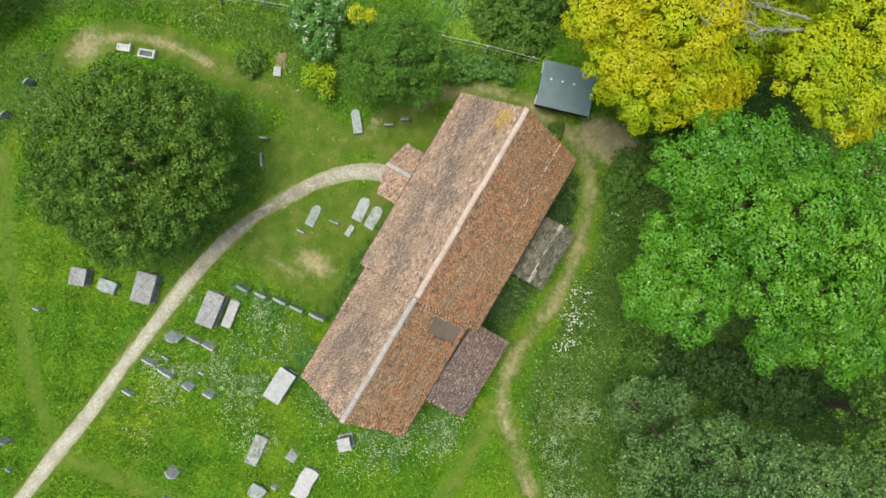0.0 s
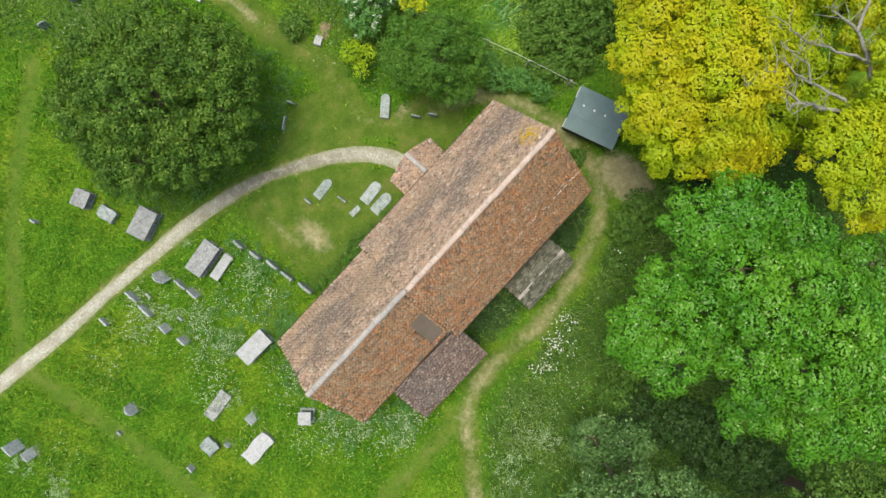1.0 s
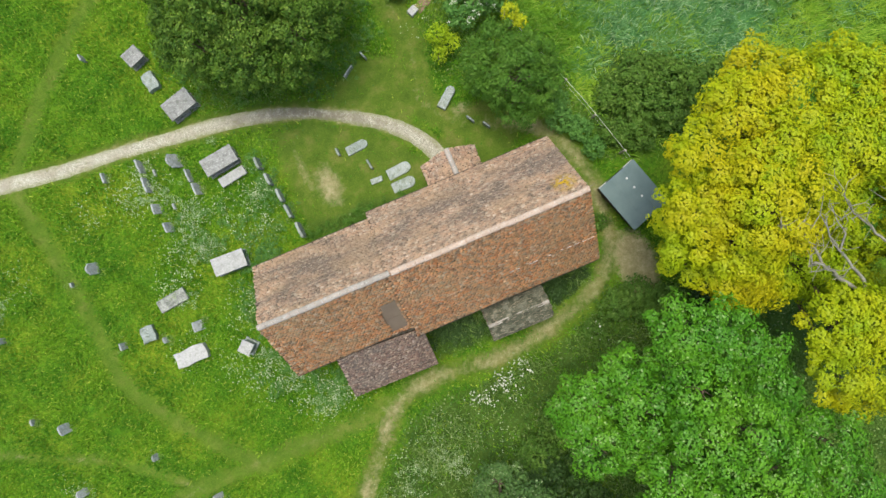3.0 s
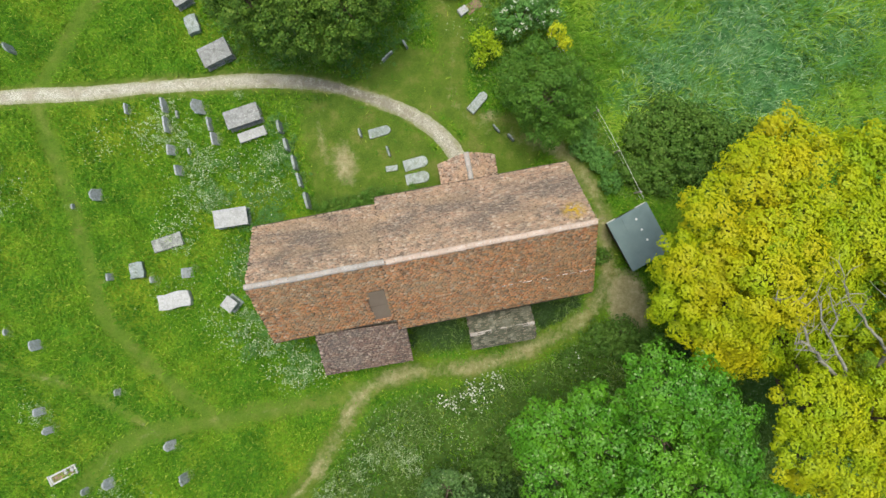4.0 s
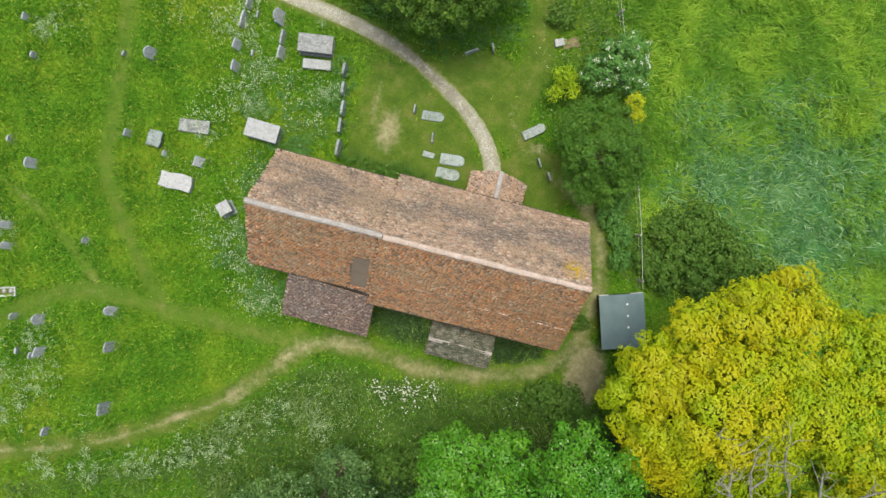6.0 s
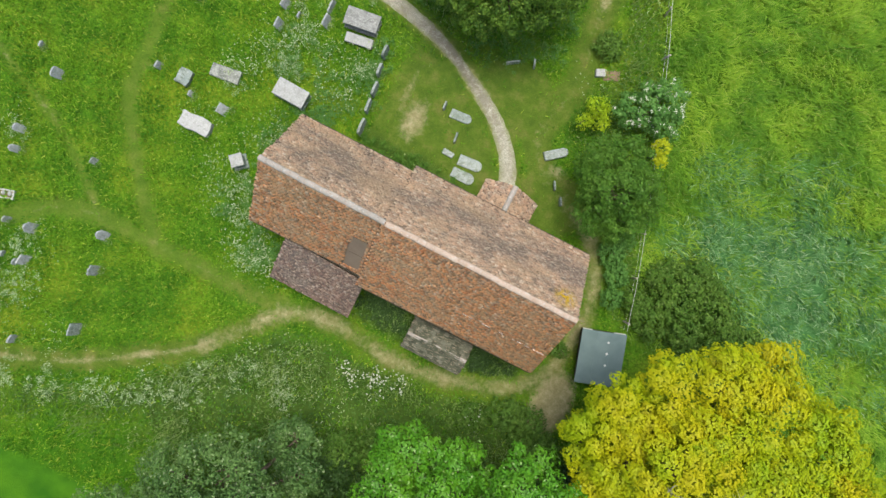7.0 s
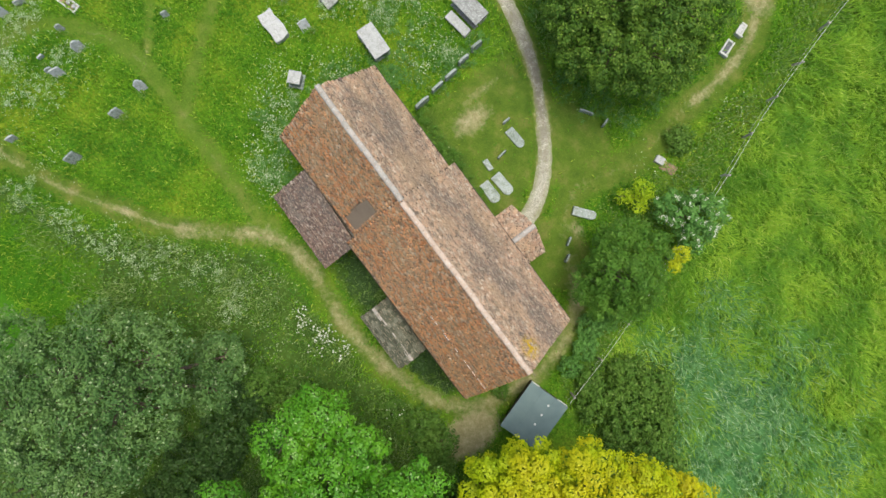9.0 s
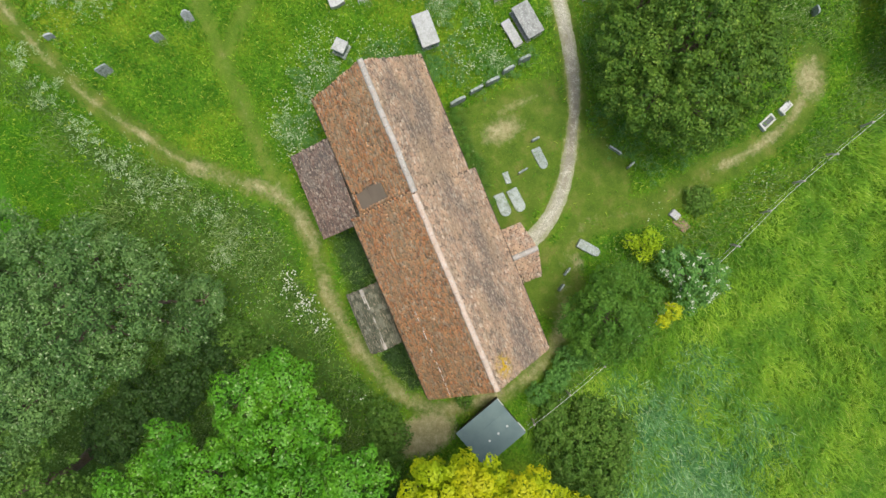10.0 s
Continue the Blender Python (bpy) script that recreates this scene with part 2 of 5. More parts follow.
M_DAISY = leaf_material("white_flower", (0.30, 0.36, 0.22), (0.42, 0.46, 0.34), (0.52, 0.54, 0.46), (0.60, 0.61, 0.55), 0.15)

L_OAK = leaf_material("oak_leaf", (0.02, 0.062, 0.007), (0.062, 0.135, 0.013), (0.115, 0.20, 0.02), (0.20, 0.28, 0.045), 0.1, 0.55, 0.8, None, 0.15, 0.4, 0.85)
L_YEW = leaf_material("dark_green_leaf", (0.025, 0.085, 0.009), (0.06, 0.15, 0.014), (0.10, 0.20, 0.022), (0.17, 0.27, 0.05), 0.15, 0.55, 0.9)
L_GOLD = leaf_material("golden_leaf", (0.15, 0.22, 0.004), (0.29, 0.345, 0.005), (0.38, 0.395, 0.006), (0.50, 0.49, 0.015), 0.15, 0.5, 0.35, ((0.165, 0.29, 0.006), (0.28, 0.345, 0.005), (0.385, 0.355, 0.006)), 0.12, 0.75, 0.35)
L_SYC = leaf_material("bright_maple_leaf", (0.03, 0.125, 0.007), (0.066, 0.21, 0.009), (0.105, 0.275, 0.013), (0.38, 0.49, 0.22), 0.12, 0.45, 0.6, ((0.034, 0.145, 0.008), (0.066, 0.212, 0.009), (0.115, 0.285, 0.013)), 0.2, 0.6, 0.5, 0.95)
L_GREY = leaf_material("grey_green_leaf", (0.028, 0.08, 0.018), (0.08, 0.165, 0.040), (0.135, 0.235, 0.06), (0.36, 0.44, 0.24), 0.12, 0.55, 0.5, None, 0.15, 0.5, 0.7, 0.94)
L_BRIGHT = leaf_material("bright_yellow_leaf", (0.22, 0.30, 0.008), (0.38, 0.43, 0.01), (0.46, 0.49, 0.015), (0.55, 0.55, 0.03))
# leaf colour darkened to stand for deep shade under trees and eaves
L_SHADED = leaf_material("shade_dark_leaf", (0.015, 0.04, 0.008), (0.03, 0.07, 0.014), (0.05, 0.10, 0.02), (0.12, 0.18, 0.06), 0.1, 0.5)
L_PALE = leaf_material("pale_flowering_weed", (0.12, 0.23, 0.06), (0.27, 0.39, 0.17), (0.42, 0.52, 0.30), (0.64, 0.68, 0.53), 0.15, 0.6, 1.2, None, 0.15, 0.4, 0.8, 0.85)
L_ELDER = leaf_material("elder_leaf", (0.045, 0.135, 0.022), (0.08, 0.20, 0.036), (0.125, 0.27, 0.055), (0.2, 0.36, 0.1))
L_LIME = leaf_material("lime_yellow_leaf", (0.14, 0.25, 0.008), (0.24, 0.37, 0.010), (0.36, 0.46, 0.015), (0.45, 0.53, 0.03))
L_HERB = leaf_material("nettle_leaf", (0.028, 0.085, 0.012), (0.072, 0.16, 0.024), (0.14, 0.23, 0.04), (0.33, 0.40, 0.17), 0.15, 0.55, 0.45, None, 0.15, 0.5, 0.9)
L_HEDGE = leaf_material("bramble_leaf", (0.035, 0.10, 0.012), (0.075, 0.16, 0.02), (0.125, 0.225, 0.033), (0.25, 0.35, 0.09), 0.2, 0.55, 0.9)
G_GRASS = leaf_material("grass_blade", (0.032, 0.13, 0.006), (0.086, 0.228, 0.009), (0.157, 0.31, 0.012), (0.38, 0.45, 0.06), 0.2, 0.7, 0.35, None, 0.15, 0.35, 1.0)
G_LAWN = leaf_material("short_grass_blade", (0.07, 0.14, 0.012), (0.115, 0.205, 0.018), (0.165, 0.235, 0.028), (0.24, 0.26, 0.07), 0.2, 0.7, 0.6, None, 0.15, 0.55, 0.8)
G_LONG = leaf_material("long_meadow_grass", (0.06, 0.18, 0.014), (0.15, 0.31, 0.020), (0.25, 0.41, 0.03), (0.44, 0.50, 0.12), 0.2, 0.6, 0.4, None, 0.15, 0.55, 1.0)
G_TEAL = leaf_material("blue_green_grass", (0.04, 0.14, 0.035), (0.10, 0.25, 0.078), (0.19, 0.37, 0.13), (0.40, 0.54, 0.30), 0.2, 0.6, 0.75, None, 0.15, 0.3, 1.0, 0.9)
G_PALE = leaf_material("pale_seeding_grass", (0.09, 0.19, 0.03), (0.16, 0.26, 0.06), (0.26, 0.35, 0.11), (0.44, 0.48, 0.26), 0.25, 0.6, 0.5)


# ---- building helpers ----
def part(name, bm, material, parent, label=""):
    me = bpy.data.meshes.new(name)
    bm.to_mesh(me)
    bm.free()
    me.materials.append(material)
    ob = new(name, me)
    ob.parent = parent
    return tagged(ob, label)


def from_arrays(name, verts, faces, material, parent=None, smooth=False):
    """A mesh object from an (n, 3) array of places and an (m, 3 or 4) array of corners."""
    verts, faces = np.asarray(verts, dtype=np.float32), np.asarray(faces, dtype=np.int32)
    me = bpy.data.meshes.new(name)
    me.vertices.add(len(verts))
    me.vertices.foreach_set("co", verts.ravel())
    k = faces.shape[1]
    me.loops.add(faces.size)
    me.loops.foreach_set("vertex_index", faces.ravel())
    me.polygons.add(len(faces))
    me.polygons.foreach_set("loop_start", np.arange(0, faces.size, k, dtype=np.int32))
    me.polygons.foreach_set("loop_total", np.full(len(faces), k, dtype=np.int32))
    me.update(calc_edges=True)
    if smooth:
        me.polygons.foreach_set("use_smooth", np.ones(len(faces), dtype=bool))
    me.materials.append(material)
    ob = new(name, me)
    ob.parent = parent
    return ob


def box(bm, lo, hi, m=None):
    r = bmesh.ops.create_cube(bm, size=1.0)
    s = [h - l for l, h in zip(lo, hi)]
    c = [(h + l) / 2 for l, h in zip(lo, hi)]
    t = Matrix.Translation(c) @ Matrix.Diagonal((*s, 1))
    bmesh.ops.transform(bm, matrix=(m @ t if m else t), verts=r["verts"])
    return r["verts"]


def worn(bm, width=0.02, segments=1):
    bmesh.ops.bevel(bm, geom=bm.edges[:], offset=width, segments=segments, affect="EDGES", profile=0.6)
    return bm


def prism(outline, z0, z1):
    """An upright prism over a flat outline."""
    bm = bmesh.new()
    low = [bm.verts.new((x, y, z0)) for x, y in outline]
    top = [bm.verts.new((x, y, z1)) for x, y in outline]
    bm.faces.new(low[::-1])
    bm.faces.new(top)
    for i in range(len(outline)):
        j = (i + 1) % len(outline)
        bm.faces.new((low[i], low[j], top[j], top[i]))
    bmesh.ops.recalc_face_normals(bm, faces=bm.faces[:])
    return bm


def thing(name, m, label, category, group="", kind=""):
    ob = new(name)
    ob.empty_display_size = 0.2
    ob.matrix_basis = m
    return tagged(ob, label, category, group, kind)


def tube(points, radii, sides=7):
    """A tapered limb along points."""
    pts = [Vector(p) for p in points]
    verts, faces = [], []
    for i, p in enumerate(pts):
        d = (pts[min(i + 1, len(pts) - 1)] - pts[max(i - 1, 0)]).normalized()
        a = d.orthogonal().normalized()
        b = d.cross(a)
        for k in range(sides):
            w = 2 * math.pi * k / sides
            verts.append(p + (a * math.cos(w) + b * math.sin(w)) * radii[i])
    for i in range(len(pts) - 1):
        for k in range(sides):
            j = (k + 1) % sides
            faces.append((i * sides + k, i * sides + j, (i + 1) * sides + j, (i + 1) * sides + k))
    return verts, faces


def joined_tubes(name, limbs, material, parent=None, sides=7):
    vs, fs, n = [], [], 0
    for pts, radii in limbs:
        v, f = tube(pts, radii, sides)
        fs += [tuple(i + n for i in q) for q in f]
        vs += [tuple(p) for p in v]
        n += len(v)
    return from_arrays(name, vs, fs, material, parent, True)


# ---- lie of the land ----
def lumps(x, y):
    """Tussocks of the meadow beyond the fence."""
    beyond = np.clip((x - 15.4 + 0.36 * y) / 2.0, 0, 1)
    return beyond * 0.11 * (np.sin(1.5 * x + 0.7 * y + np.sin(0.6 * y)) * np.sin(1.3 * y - 0.5 * x) + 0.6 * np.sin(2.9 * x - 1.1 * y) * np.sin(2.3 * y + 0.9 * x))


def rise(x, y):
    """Height of the ground: nearly level turf with soft swells."""
    return 0.05 * np.sin(x * 0.31 + 1.3) * np.cos(y * 0.27) + 0.03 * np.sin(x * 0.83 + y * 0.61) + lumps(x, y)


def smooth_line(pts, step=0.4):
    """Catmull-Rom through the points."""
    p = np.array([2 * np.array(pts[0]) - np.array(pts[1]), *pts, 2 * np.array(pts[-1]) - np.array(pts[-2])], dtype=float)
    out = []
    for i in range(1, len(p) - 2):
        n = max(2, int(np.linalg.norm(p[i + 1] - p[i]) / step))
        for t in np.linspace(0, 1, n, endpoint=False):
            out.append(0.5 * (2 * p[i] + (p[i + 1] - p[i - 1]) * t + (2 * p[i - 1] - 5 * p[i] + 4 * p[i + 1] - p[i + 2]) * t**2
                              + (3 * p[i] - p[i - 1] - 3 * p[i + 1] + p[i + 2]) * t**3))
    out.append(p[-2])
    return np.array(out)


def from_line(x, y, line):
    """Distance of places from a polyline."""
    best = np.full(np.shape(x), 1e9)
    for a, b in zip(line[:-1], line[1:]):
        d = b - a
        t = np.clip(((x - a[0]) * d[0] + (y - a[1]) * d[1]) / (d @ d + 1e-9), 0, 1)
        best = np.minimum(best, (x - a[0] - t * d[0]) ** 2 + (y - a[1] - t * d[1]) ** 2)
    return np.sqrt(best)


def inside(x, y, poly):
    c = np.zeros(np.shape(x), dtype=bool)
    for (x0, y0), (x1, y1) in zip(poly, poly[1:] + poly[:1]):
        cross = ((y0 > y) != (y1 > y)) & (x < (x1 - x0) * (y - y0) / (y1 - y0 + 1e-12) + x0)
        c ^= cross
    return c


def soft_in(x, y, poly, edge=0.6):
    d = from_line(x, y, np.array(poly + poly[:1], dtype=float))
    return np.clip(0.5 + np.where(inside(x, y, poly), d, -d) / (2 * edge), 0, 1)


def wobble(x, y, s=1.0):
    return (np.sin(1.7 * x * s + 0.6 * y * s) + np.sin(-0.9 * x * s + 2.1 * y * s + 1.0) + np.sin(3.1 * x * s + 2.3 * y * s + 2.0) * 0.6) / 2.6


GRAVEL = smooth_line([(-34, 15.0), (-26, 14.3), (-21.6, 13.8), (-18.4, 13.45), (-16.0, 13.05), (-13.3, 12.8), (-11.8, 12.65), (-8.6, 12.27), (-6.0, 11.94), (-3.4, 11.42),
                      (-1.44, 10.77), (0.46, 9.8), (2.35, 8.65), (3.59, 7.56), (4.43, 6.5), (5.1, 5.1)])
SOUTH_TRACK = smooth_line([(8.4, 5.9), (10.7, 5.0), (12.0, 3.3), (12.6, 0.9), (12.5, -1.4), (11.9, -3.7), (10.1, -5.4), (6.4, -6.5), (3.1, -6.7), (-0.15, -6.45), (-2.8, -7.0),
                           (-4.9, -9.2), (-7.0, -11.4), (-9.1, -12.8), (-11.3, -14.3), (-15.1, -16.1), (-22, -18)])
EAST_TRACK = smooth_line([(-2.8, -6.8), (-7.35, -7.0), (-12.2, -6.92), (-16.1, -7.1), (-18.7, -8.5), (-20.3, -10.1), (-20.8, -12), (-21, -18)])
LANE = smooth_line([(-5.6, 25.5), (-6.0, 24.5), (-10.9, 21.2), (-14.8, 17.6), (-16.6, 15.5), (-18.3, 13.1), (-17.8, 8.9), (-17.2, 5.2), (-16.9, 2.2), (-16.6, -0.1), (-15.1, -2.5), (-13.6, -4.5), (-11.9, -6.6)])
CROSS_LANE = smooth_line([(-26, 0), (-22.5, -1.9), (-19.5, -3.3), (-17.8, -4.5), (-15.7, -6.3), (-14.8, -7.0)])
NORTH_TRACK = smooth_line([(1.6, 24.8), (2.4, 24.4), (4.4, 22.3), (5.2, 19.3), (5.35, 16.6), (5.85, 14), (5.9, 11.6), (5.3, 9.0), (6.2, 7.3), (8.4, 5.9)])
LAWN = [(-3.6, 10.4), (-0.9, 10.2), (1.0, 8.9), (3.5, 6.9), (4.3, 5.4), (3.7, 3.2), (0.3, 3.2), (-2.3, 3.4), (-3.8, 4.0)]
SOUTH_THICKET = [(-18, -19), (-10, -15.5), (-5.5, -11), (-2.6, -8.2), (0, -7.6), (3.4, -7.5), (6.5, -7.3), (10.4, -6.2), (12.4, -4.8), (14.5, -6.5), (26, -14), (24, -30), (-12, -30), (-9, -22), (-12, -20)]
NORTH_FOOT = [(-2.6, 3.0), (3.4, 3.2), (3.0, 3.9), (1.6, 4.1), (0, 4.6), (-1.6, 4.3), (-3.4, 4.6)]
WALL_FOOT = [(0.4, -3.3), (10.5, -3.3), (10.6, -4.5), (8, -5.5), (3.4, -5.6), (0.5, -5.5)]
NORTH_THICKET = [(6.9, 9.5), (7.0, 12.5), (7.6, 15), (6.6, 18.5), (6.4, 22), (4, 26), (0, 31), (7, 31), (7.6, 22), (10.2, 15.2), (13.6, 6), (12.6, 4), (10, 6)]
WEST_THICKET = [(12.9, 5.5), (14, 1.5), (16, 1), (24, -1), (25, 3), (20, 5.5), (17, 7.5), (15.3, 6.5), (14.4, 4.5)]
LUSH = [(-40, -24), (-17, -20.2), (-11.5, -17.9), (-8.2, -16.8), (-5.8, -18.2), (-5, -24), (-9, -40), (-40, -40)]
NORTH_WEEDS = [(-5, 26), (-2, 23), (1, 22), (2, 25.5), (-2, 32), (-8, 32)]
MEADOW = [(6.3, 27), (8.3, 20.3), (10.2, 15.2), (13.6, 6), (15.2, 1), (40, -3), (60, 60), (0, 60)]


def zones(x, y):
    """How far each place belongs to each kind of ground, 0 to 1."""
    w = wobble(x, y)
    fade = lambda d, width, edge: np.clip((width - d + 0.12 * w) / edge, 0, 1)
    bare = np.maximum.reduce([
        (0.5 + 0.12 * w) * fade(from_line(x, y, SOUTH_TRACK[:int(len(SOUTH_TRACK) * 0.66)]), 0.95, 1.0),
        0.35 * fade(from_line(x, y, SOUTH_TRACK), 0.6, 0.8),
        (0.55 + 0.15 * w) * fade(from_line(x, y, SOUTH_TRACK[int(len(SOUTH_TRACK) * 0.62):]), 0.36, 0.45),
        0.5 * fade(from_line(x, y, SOUTH_TRACK[int(len(SOUTH_TRACK) * 0.22):int(len(SOUTH_TRACK) * 0.4)]), 0.55, 0.6),
        0.42 * fade(from_line(x, y, EAST_TRACK), 0.3, 0.5),
        0.40 * fade(from_line(x, y, CROSS_LANE), 0.3, 0.5),
        0.8 * fade(from_line(x, y, NORTH_TRACK[:int(len(NORTH_TRACK) * 0.42)]), 0.55, 0.8),
        0.36 * fade(from_line(x, y, NORTH_TRACK), 0.6, 0.8),
        0.95 * np.clip(1.5 - np.hypot((x - 13.1) / 1.1, (y + 4.8) / 1.8), 0, 1),
        0.6 * np.clip(1.4 - np.hypot((x + 1.55) / 0.8, (y - 6.2) / 1.4), 0, 1),
        0.42 * np.clip(1.2 - np.hypot((x + 2.6) / 0.4, (y - 7.6) / 2.2), 0, 1),
        0.6 * np.clip(1.3 - np.hypot((x - 2.6) / 1.5, (y - 24.2) / 1.2), 0, 1),
        0.5 * np.clip(1.2 - np.hypot((x - 7.2) / 0.8, (y - 7.4) / 0.6), 0, 1),
        0.45 * fade(from_line(x, y, GRAVEL), 0.62, 0.3),
    ])
    mown = np.maximum.reduce([
        soft_in(x, y, LAWN, 0.35), fade(from_line(x, y, LANE), 0.75, 0.5), fade(from_line(x, y, EAST_TRACK), 0.8, 0.5), fade(from_line(x, y, CROSS_LANE), 0.5, 0.5),
        fade(from_line(x, y, SOUTH_TRACK), 0.9, 0.5), fade(from_line(x, y, NORTH_TRACK), 1.2, 0.5), fade(from_line(x, y, GRAVEL), 0.85, 0.3),
        fade(np.hypot((x - 3.0), (y - 10.0) * 1.2), 3.2, 0.8), fade(np.hypot(x - 7.8, (y - 5.6) * 1.3), 2.6, 0.6)])
    # weedy ground, plus painted shade under the eaves and below the oak crown
    herb_shade = np.maximum.reduce([soft_in(x, y, SOUTH_THICKET, 0.5), soft_in(x, y, WALL_FOOT, 0.3), soft_in(x, y, NORTH_FOOT, 0.25), 0.55 * soft_in(x, y, NORTH_THICKET, 0.5), soft_in(x, y, WEST_THICKET, 0.6), 0.6 * soft_in(x, y, NORTH_WEEDS, 0.6),
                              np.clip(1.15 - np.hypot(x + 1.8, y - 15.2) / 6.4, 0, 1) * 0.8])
    lush = soft_in(x + 0.5 * wobble(x, y), y + 0.5 * wobble(y, x), LUSH, 1.2)
    herb_shade = np.clip(herb_shade - bare * 1.4, 0, 1) * (1 - lush)
    meadow = soft_in(x, y, MEADOW, 0.5)
    return bare, mown, meadow, herb_shade


def open_lanes(x, y):
    """The mown lanes through the rough grass, and the lush field beyond the bank."""
    d = np.minimum.reduce([from_line(x, y, l) for l in (LANE, EAST_TRACK, CROSS_LANE)])
    return np.clip((1.0 - d + 0.12 * wobble(x, y)) / 0.5, 0, 1), soft_in(x + 0.5 * wobble(x, y), y + 0.5 * wobble(y, x), LUSH, 1.2)


def teal_patch(x, y):
    """How far the meadow turns to blue-green grass."""
    return np.clip(1.15 - 0.75 * np.hypot((x - 22.5) / 6.5, (y - 8.0) / 5.0) + 0.4 * wobble(x, y, 0.6), 0, 0.9)


def build_ground():
    far = [90, 140, 250, 500, 1200, 3000]
    xs = np.array([-v for v in far[::-1]] + [-60, -45, -35] + list(np.arange(-27, 32.01, 0.2)) + [36, 45, 60] + far)
    ys = np.array([-v for v in far[::-1]] + [-60, -45, -35] + list(np.arange(-29, 34.01, 0.2)) + [38, 45, 60] + far)
    X, Y = np.meshgrid(xs, ys)
    near = np.exp(-np.maximum(0, np.hypot(X, Y) - 45) / 20)
    bare, mown, meadow, herb_shade = zones(X, Y)
    lane, lush = open_lanes(X, Y)
    rng = np.random.default_rng(3)
    Z = rise(X, Y) * near + rng.normal(0, 0.012, X.shape) * near * (1 - mown) - 0.03 * bare
    n = len(xs)
    idx = np.arange(X.size).reshape(X.shape)
    faces = np.stack([idx[:-1, :-1], idx[:-1, 1:], idx[1:, 1:], idx[1:, :-1]], -1).reshape(-1, 4)
    ob = from_arrays("ground", np.stack([X, Y, Z], -1).reshape(-1, 3), faces, M_GROUND, None, True)
    for name, v in (("bare", bare), ("mown", mown), ("meadow", meadow), ("herb_shade", herb_shade), ("lane", lane), ("lush", lush), ("teal", teal_patch(X, Y))):
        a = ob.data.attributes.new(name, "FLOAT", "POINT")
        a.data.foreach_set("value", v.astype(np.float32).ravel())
    tagged(ob, "uneven green churchyard turf with worn earth tracks", "ground", kind="structure")


def build_gravel():
    c = GRAVEL
    d = np.gradient(c, axis=0)
    d /= np.linalg.norm(d, axis=1)[:, None]
    side = np.stack([-d[:, 1], d[:, 0]], 1)
    s = np.arange(len(c)) * 0.4
    half = 0.46 + 0.05 * np.sin(s * 0.5) + np.where(s > s[-1] - 6, 0.09, 0) - 0.09 * np.exp(-((c[:, 0] + 0.6) / 3.5) ** 2)
    ks = np.linspace(-1, 1, 9)
    rng = np.random.default_rng(5)
    verts, edge, worn_down = [], [], []
    for i in range(len(c)):
        for k in ks:
            p = c[i] + side[i] * (k * half[i] + (rng.normal(0, 0.035) if abs(k) > 0.9 else 0))
            z = float(rise(p[0], p[1])) + 0.035 * (1 - k * k) - (0.05 if abs(k) > 0.99 else 0) + 0.012
            verts.append((p[0], p[1], z))
            edge.append(abs(k))
            worn_down.append(0.9 * math.exp(-((p[0] + 0.6) / 4.2) ** 2))
    m = len(ks)
    faces = [(i * m + j, (i + 1) * m + j, (i + 1) * m + j + 1, i * m + j + 1) for i in range(len(c) - 1) for j in range(m - 1)]
    ob = from_arrays("path", verts, [f[::-1] for f in faces], M_GRAVEL, None, True)
    a = ob.data.attributes.new("edge", "FLOAT", "POINT")
    a.data.foreach_set("value", np.array(edge, dtype=np.float32))
    a = ob.data.attributes.new("worn", "FLOAT", "POINT")
    a.data.foreach_set("value", np.array(worn_down, dtype=np.float32))
    tagged(ob, "narrow pale gravel footpath with ragged grassy edges", "path", kind="structure")


build_ground()
build_gravel()


# ---- the church ----
NAVE_X0, NAVE_X1, NAVE_HALF, NAVE_EAVE, NAVE_RIDGE = 0.0, 10.38, 3.44, 3.43, 7.03
CH_X0, CH_S, CH_N, CH_EAVE, CH_RIDGE = -6.45, -2.9, 3.08, 3.66, 6.95

church = thing("church", pose(0, 0, 0), "small old rubble-stone church with weathered clay tile roofs", "church")


def gabled_wall(name, x0, x1, y0, y1, eave, ridge, yr, thick=0.5):
    """Four walls with gables, open inside."""
    bm = bmesh.new()
    for lo, hi in (((x0, y0, -0.2), (x1, y0 + thick, eave)), ((x0, y1 - thick, -0.2), (x1, y1, eave))):
        box(bm, lo, hi)
    for a, b in ((x0, x0 + thick), (x1 - thick, x1)):
        prof = [(y0 + thick, -0.2), (y1 - thick, -0.2), (y1 - thick, eave + 0.25), (yr, ridge), (y0 + thick, eave + 0.25)]
        f0 = [bm.verts.new((a, y, z)) for y, z in prof]
        f1 = [bm.verts.new((b, y, z)) for y, z in prof]
        bm.faces.new(f0[::-1])
        bm.faces.new(f1)
        for i in range(5):
            j = (i + 1) % 5
            bm.faces.new((f0[i], f0[j], f1[j], f1[i]))
    bmesh.ops.recalc_face_normals(bm, faces=bm.faces[:])
    return part(name, bm, M_WALL, church, "flint and rubble stone wall")


